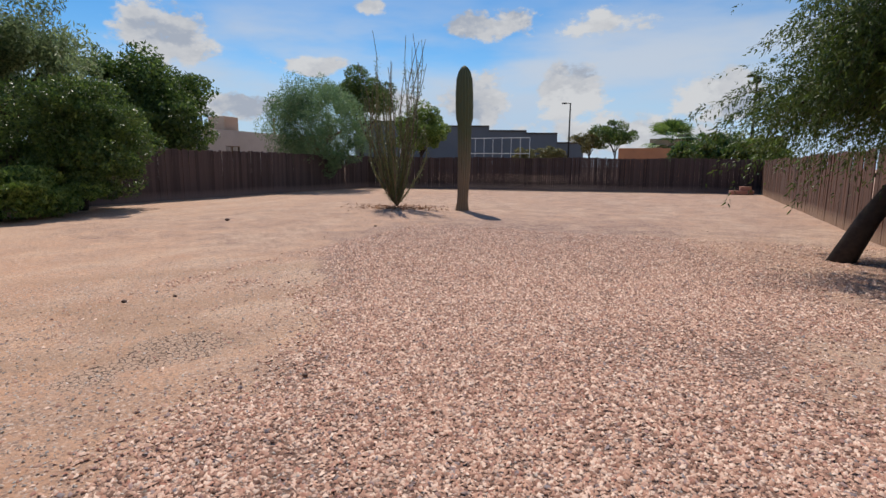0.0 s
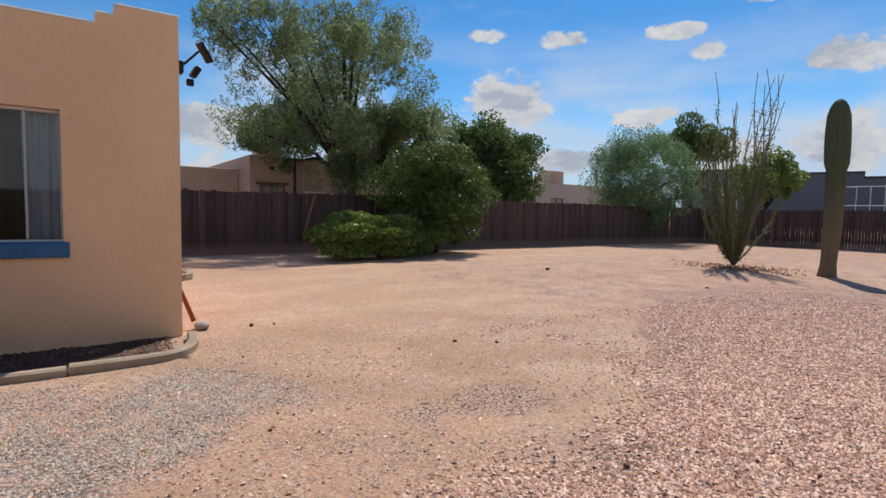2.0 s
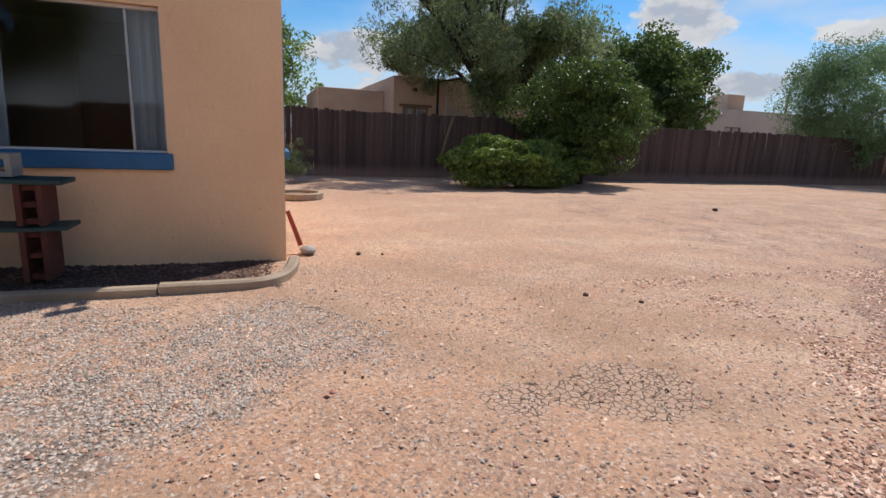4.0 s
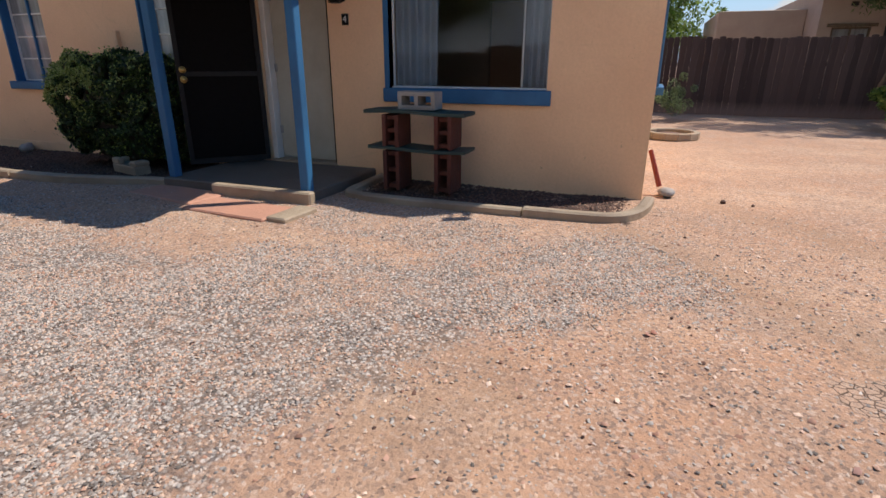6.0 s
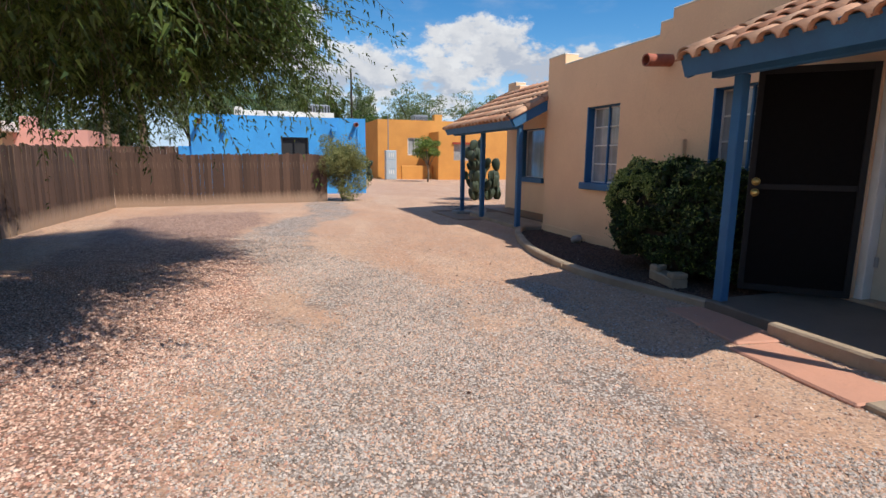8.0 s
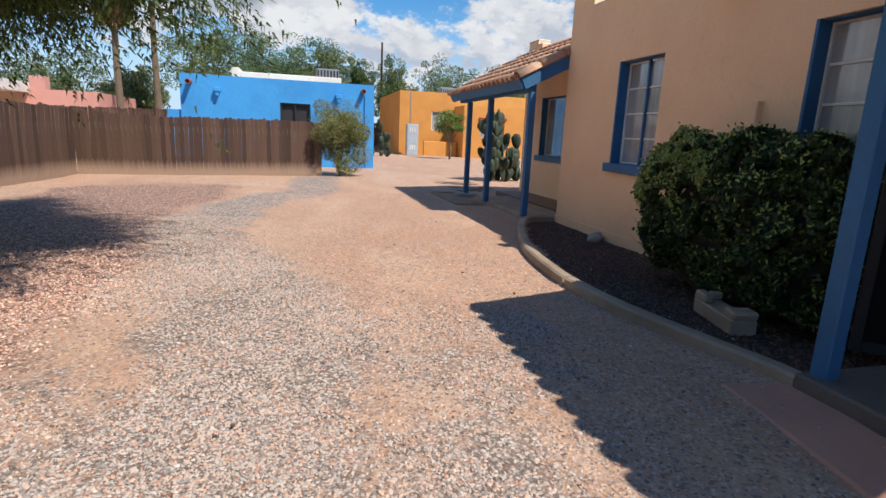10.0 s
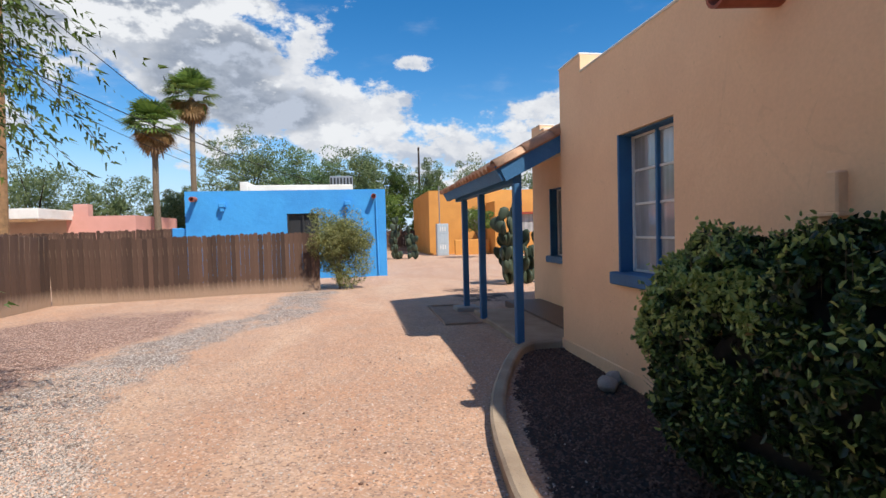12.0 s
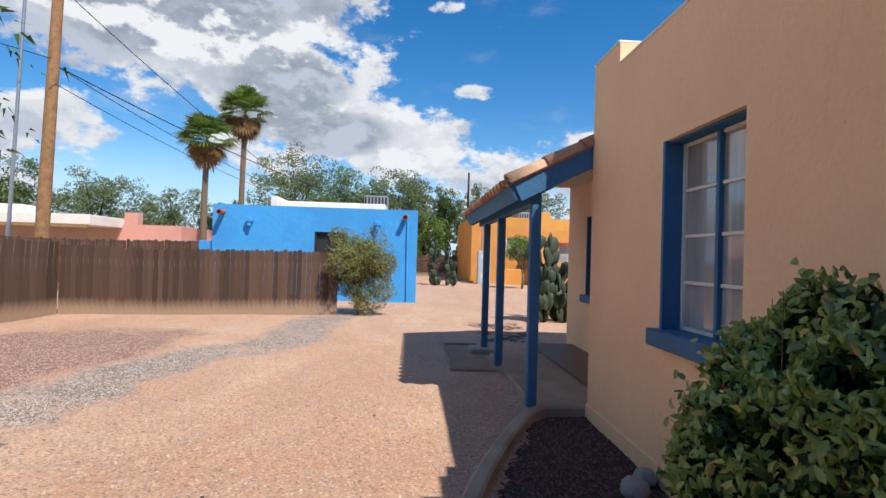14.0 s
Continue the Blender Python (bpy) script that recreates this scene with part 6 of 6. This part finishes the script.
lamp_mast((5.15, 40, 0), 7.1, "tall thin pole with a flood light", 0.2, True)

# ---- poles and cables ----


def utility_pole(at, h, r, label, lean=(0, 0), mat=POLEW):
    ob = thing("utility_pole", label, "utility pole", at)
    part("pole", tube([(0, 0, -0.2), (lean[0], lean[1], h)], [r * 1.15, r * 0.8], 14), mat, ob)
    return ob


utility_pole((7.72, -22.3, 0), 12.0, 0.19, "thick brown wooden utility pole", (-0.35, 0.05))
utility_pole((8.0, -21.2, 0), 10.5, 0.055, "thin steel service mast beside the pole", (-0.3, 0), STEEL)
up = utility_pole((-10.9, -62.9, 0), 11.0, 0.13, "dark wooden utility pole beyond the trees", (0, 0), BARK)
utility_pole((-39, 47, 0), 6.2, 0.12, "far wooden utility pole", (0, 0))


def cable(a, b, sag, r, label):
    a, b = Vector(a), Vector(b)
    pts = [a.lerp(b, t) - Vector((0, 0, sag * 4 * t * (1 - t))) for t in np.linspace(0, 1, 20)]
    solid("overhead_cable", tube(pts, r, 5), CABLE, label, "cable", "overhead cables")


top = (7.4, -22.25, 7.4)
cable(top, (-6.5, -46, 4.4), 0.9, 0.022, "thick twisted overhead cable")
cable(top, (-2.0, -50, 5.2), 1.3, 0.014, "thin black overhead cable")
cable((7.42, -22.2, 6.8), (-4.0, -48, 4.0), 1.2, 0.012, "thin black overhead cable")
cable((7.45, -12.0, 11.4), (4.0, -38.0, 6.4), 0.5, 0.016, "high overhead cable with a slack span")
cable((7.4, -22.25, 7.6), (14.0, -12.0, 8.6), 0.3, 0.014, "thin black overhead cable")

# ---- trees ----


def palm(at, h, label, seed, r=1.5, trunk=0.16, skirt=True, n=46):
    rng = np.random.default_rng(seed)
    ob = thing("fan_palm", label, "palm tree", at, 0, "palms")
    part("trunk", tube([(0, 0, -0.1), (0.05, 0.04, h * 0.5), (0, 0, h - 0.3)], [trunk * 1.3, trunk, trunk * 0.9], 10), LIGHTBARK, ob)
    V, F = [], []
    DV, DF = [], []

    def frond(az, el, L, V, F):
        d = Vector((math.cos(az) * math.cos(el), math.sin(az) * math.cos(el), math.sin(el)))
        side = d.cross(Vector((0, 0, 1))).normalized()
        upv = side.cross(d)
        o = Vector((0, 0, h - 0.15))
        hub = o + d * L * 0.45
        i = len(V)
        V.extend([o - side * 0.02, o + side * 0.02, hub + side * 0.02, hub - side * 0.02])
        F.append((i, i + 1, i + 2, i + 3))
        for k in range(13):
            a = (k / 12 - 0.5) * 2.5
            e = d * math.cos(a) + side * math.sin(a)
            ln = L * 0.6 * (1 - 0.25 * abs(k / 12 - 0.5))
            m = hub + e * ln * 0.6 + upv * 0.02
            tip = hub + e * ln - Vector((0, 0, ln * 0.22))
            w = side * math.cos(a) - d * math.sin(a)
            i = len(V)
            V.extend([hub, m - w * 0.055 * L * 0.6, tip, m + w * 0.055 * L * 0.6])
            F.append((i, i + 1, i + 2, i + 3))
    for k in range(n):
        frond(rng.uniform(0, 6.283), rng.uniform(-0.3, 1.5), r * rng.uniform(0.9, 1.2), V, F)
    part("fronds", np_mesh("fronds", [tuple(v) for v in V], F, LEAF_PALM), None, ob, kind="stuff")
    if skirt:
        for k in range(46):
            frond(rng.uniform(0, 6.283), rng.uniform(-1.5, -0.45), r * rng.uniform(0.7, 1.0), DV, DF)
        part("dead_fronds", np_mesh("dead_fronds", [tuple(v) for v in DV], DF, DEADPALM), None, ob, "hanging dry brown fronds", kind="stuff")
    return ob


palm((7.35, -35.2, 0), 7.9, "fan palm with a skirt of dry brown fronds", 1, 1.75, 0.17)
palm((6.0, -37.6, 0), 10.2, "taller fan palm with a skirt of dry fronds", 2, 1.75, 0.17)
palm((0.65, 60.4, 0), 3.9, "short fan palm behind the ochre wall", 3, 2.9, 0.35, False, 30)
palm((4.4, 75, 0), 4.6, "small distant fan palm", 4, 1.3, 0.15, False, 20)

L_SM, L_MD, L_LG = (0.10, 0.045), (0.14, 0.06), (0.28, 0.13)
tree("big_mesquite", "large spreading grey-green tree over the beige house", (-20.4, 10.2, 0), 3.0, (5.2, 5.4, 3.7), 5.3, LEAF_TREE, BARK, 76000, (0.19, 0.042), 31, 330, 0.10, 0.22, 26, low=-0.6, fill=0.15, lean=(0.7, -1.9), up=-0.6, tall=1.5, lobes=24)
tree("big_mesquite", "leafy lower limb of the large tree by the fence", (-18.6, 10.6, 0), 2.4, (2.2, 2.6, 2.7), 3.2, LEAF_TREE, BARK, 26000, L_MD, 32, 60, 0.18, 0.2, 12, lobes=9, up=-0.4, tall=1.4)
rng0 = np.random.default_rng(77)
dead = thing("dead_branch", "hanging dead brown foliage in the large tree", "dead branch", (-18.9, 9.2, 0))
pts0, _ = crown_points(rng0, 1600, (0, 0, 4.3), (0.5, 0.5, 0.8), 8, 0.4)
part("dead_leaves", leaf_mesh("dead_leaves", pts0, 0.16, 0.05, DEADLEAF, rng0), None, dead, kind="stuff")
tree("round_shrub", "large round glossy green shrub against the fence", (-14.6, 9.9, 0), 1.6, (1.9, 2.2, 1.95), 1.95, LEAF_DARK, BARK, 42000, (0.10, 0.05), 33, 110, 0.24, 0.1, 8, low=-0.95, category="shrub")
tree("low_bush", "bright green low spreading bush", (-13.45, 7.3, 0), 0.4, (1.0, 2.35, 0.98), 0.42, LEAF_BUSH, BARK, 34000, (0.12, 0.05), 34, 46, 0.27, 0.04, 6, low=-0.3, category="bush")
tree("leafy_tree", "dense dark green rounded tree behind the fence", (-22.9, 18.4, 0), 1.8, (3.8, 3.8, 3.2), 3.5, LEAF_DARK, BARK, 42000, (0.19, 0.095), 35, 140, 0.22, 0.2, 10, low=-0.8)
tree("palo_verde", "feathery pale green tree leaning over the fence", (-16.6, 23.6, 0), 2.0, (2.9, 3.0, 2.6), 3.1, LEAF_PALO, LIGHTBARK, 52000, (0.15, 0.034), 36, 170, 0.19, 0.12, 12, low=-0.95, tall=1.2, fill=0.5)
tree("tall_tree", "darker green tree behind the feathery one", (-18.2, 30.5, 0), 3.5, (2.4, 2.4, 2.1), 5.5, LEAF_DARK, BARK, 18000, (0.18, 0.07), 37, 40, 0.3, 0.15, 10)
tree("tall_tree", "light olive tree beyond the back fence", (-14.0, 30.6, 0), 2.5, (1.9, 1.9, 2.0), 3.2, LEAF_BUSH, BARK, 12000, (0.16, 0.08), 38, 34, 0.3, 0.1, 10)
for k, (x, y, r, h, m) in enumerate([(-9.0, 72, 2.3, 4.6, LEAF_DRY), (-5.6, 70, 2.9, 5.4, LEAF_DARK), (3.0, 36.5, 1.9, 2.2, LEAF_DARK), (1.2, 37.5, 1.4, 1.9, LEAF_DARK), (5.3, 35.5, 1.6, 2.0, LEAF_BUSH), (-14.8, 76, 2.2, 2.7, LEAF_DRY), (-18.5, 76, 2.2, 2.4, LEAF_DRY)]):
    tree("distant_tree", "rounded tree in the distance beyond the back fence", (x, y, 0), h * 0.6, (r, r, r * 0.75), h, m, BARK, 5000, (0.3, 0.14), 50 + k, 26, 0.33, 0.12, 6, "distant trees", low=-0.9)
for k, (x, y, r, rz, h, m) in enumerate([(4.4, -46.0, 4.6, 4.6, 5.9, LEAF_TREE), (0.2, -47.5, 4.6, 4.0, 5.2, LEAF_PALO), (-3.4, -47, 3.4, 3.6, 5.0, LEAF_TREE), (-5.6, -46, 2.6, 2.6, 2.9, LEAF_BUSH), (-5.0, -60, 2.4, 4.0, 6.2, LEAF_TREE), (-8.6, -64, 2.2, 4.2, 6.4, LEAF_DARK), (-12.4, -65, 2.4, 4.2, 6.2, LEAF_TREE),
                                         (0.5, -62, 4, 4.4, 5.6, LEAF_DARK), (-16.0, -54, 4.5, 4.2, 5.0, LEAF_TREE), (-22, -52, 4.0, 4.0, 4.6, LEAF_TREE), (14.5, -47, 4.0, 4.0, 3.0, LEAF_TREE), (19, -45, 4.5, 4.5, 3.6, LEAF_TREE), (24.5, -43, 4.5, 4.6, 4.0, LEAF_DARK), (10.8, -50, 3.0, 3.4, 2.4, LEAF_DRY), (30, -38, 5, 4.4, 3.6, LEAF_TREE),
                                         (-30.0, 1.0, 3.4, 3.4, 3.6, LEAF_BUSH), (-9.8, -44, 2.4, 2.6, 3.0, LEAF_DARK), (-26, -44, 4.0, 4.0, 4.0, LEAF_TREE), (8.4, -43, 2.6, 2.8, 2.4, LEAF_TREE)]):
    tree("background_tree", "grey-green tree rising behind the houses", (x, y, 0), h * 0.6, (r, r, rz), h, m, BARK, 11000, (0.24, 0.09), 80 + k, 130, 0.17, 0.18, 12, "trees behind the houses", low=-0.95, fill=0.25)
tree("sparse_shrub", "sparse olive shrub at the end of the board fence", (-3.45, -16.2, 0), 0.2, (0.95, 0.7, 1.1), 1.08, LEAF_SHRUB, LIGHTBARK, 26000, (0.065, 0.022), 61, 70, 0.33, 0.02, 40, low=-1.0, fill=0.1, category="bush")
tree("citrus_tree", "small green tree in front of the ochre house", (-9.9, -28.5, 0), 0.9, (0.95, 0.95, 0.8), 1.75, LEAF_BUSH, LIGHTBARK, 6500, (0.09, 0.04), 62, 24, 0.32, 0.05, 10)


def weeping_mesquite(name, label, at, lean, center, radii, twigs, seed, low=-0.35, hang=0.9, leaflets=26, bias=None):
    """A tree of fine drooping twigs set with pairs of narrow leaflets."""
    rng = np.random.default_rng(seed)
    ob = thing(name, label, "mesquite tree", at)
    bm = bmesh.new()
    c, R = Vector(center), radii
    fork = Vector((lean[0], lean[1], lean[2]))
    add_tube(bm, [(0, 0, -0.1), fork * 0.35 + Vector((0.02, 0.05, 0)), fork * 0.7 + Vector((0.05, -0.05, 0)), fork], [0.17, 0.14, 0.12, 0.10], 9)
    heads = []
    for k in range(34):
        d = rng.normal(size=3)
        d /= np.linalg.norm(d)
        if d[2] < low:
            d[2] = abs(d[2]) * 0.5
        h = c + Vector(d * np.array(R) * rng.uniform(0.55, 0.95))
        m = fork.lerp(h, 0.5) + Vector((0, 0, 0.25))
        part("limb", tube([fork, m, h], [0.05, 0.03, 0.008], 5), BARK, ob, smooth=True)
        heads.append((fork, m, h))
    V, F = [], []
    n = twigs
    tv = bmesh.new()
    for k in range(n):
        f, m, h = heads[rng.integers(0, len(heads))]
        t = rng.uniform(0.35, 1.0)
        s = (f.lerp(m, t * 2) if t < 0.5 else m.lerp(h, t * 2 - 1)) + Vector(rng.normal(size=3) * np.array([0.22, 0.22, 0.16]))
        out = s - c
        out.z = 0
        out = (out.normalized() if out.length > 0.01 else Vector((1, 0, 0))) + Vector(rng.normal(size=3) * 0.5)
        L = hang * rng.uniform(0.5, 1.15)
        q = [s + out * (L * u * 0.75) + Vector((0, 0, L * (0.12 * u - 0.75 * u * u))) for u in np.linspace(0, 1, 6)]
        if k % 5 == 0:
            add_tube(tv, q, [0.005, 0.004, 0.004, 0.003, 0.002, 0.002], 3, False)
        qa = np.array(q)
        us = rng.uniform(0.05, 1, leaflets) * 5
        i = np.minimum(us.astype(int), 4)
        p = qa[i] * (1 - (us - i))[:, None] + qa[i + 1] * (us - i)[:, None]
        d = qa[i + 1] - qa[i]
        d /= np.linalg.norm(d, axis=1)[:, None] + 1e-9
        sd = np.cross(d, rng.normal(size=(leaflets, 3)))
        sd /= np.linalg.norm(sd, axis=1)[:, None] + 1e-9
        e = d * 0.75 + sd * 0.75 - np.array([0, 0, 0.25])
        ln = rng.uniform(0.05, 0.105, leaflets)[:, None]
        w = np.cross(e, rng.normal(size=(leaflets, 3)))
        w /= np.linalg.norm(w, axis=1)[:, None] + 1e-9
        V.append(np.stack([p + e * ln * 0.35 - w * 0.011, p + e * ln, p + e * ln * 0.35 + w * 0.011], 1).reshape(-1, 3))
    V = np.concatenate(V)
    F = np.arange(len(V)).reshape(-1, 3)
    part("trunk", bm, BARK, ob, smooth=True)
    part("twig", tv, LIGHTBARK, ob, kind="stuff")
    part("crown", np_mesh("crown", V, F, LEAF_MESQ), None, ob, kind="stuff")


weeping_mesquite("mesquite", "mesquite tree with a leaning dark trunk and drooping feathery twigs", (2.35, 9.3, 0), (0.85, 0.0, 1.8), (0.95, 0.0, 2.75), (2.75, 2.4, 1.6), 5200, 91, low=-0.6, leaflets=44)
weeping_mesquite("mesquite", "large mesquite tree with drooping feathery twigs over the drive", (1.6, -5.6, 0), (-0.3, -0.1, 2.1), (-1.35, 0.75, 3.25), (2.8, 3.6, 1.45), 16500, 92, low=-0.5, leaflets=40)
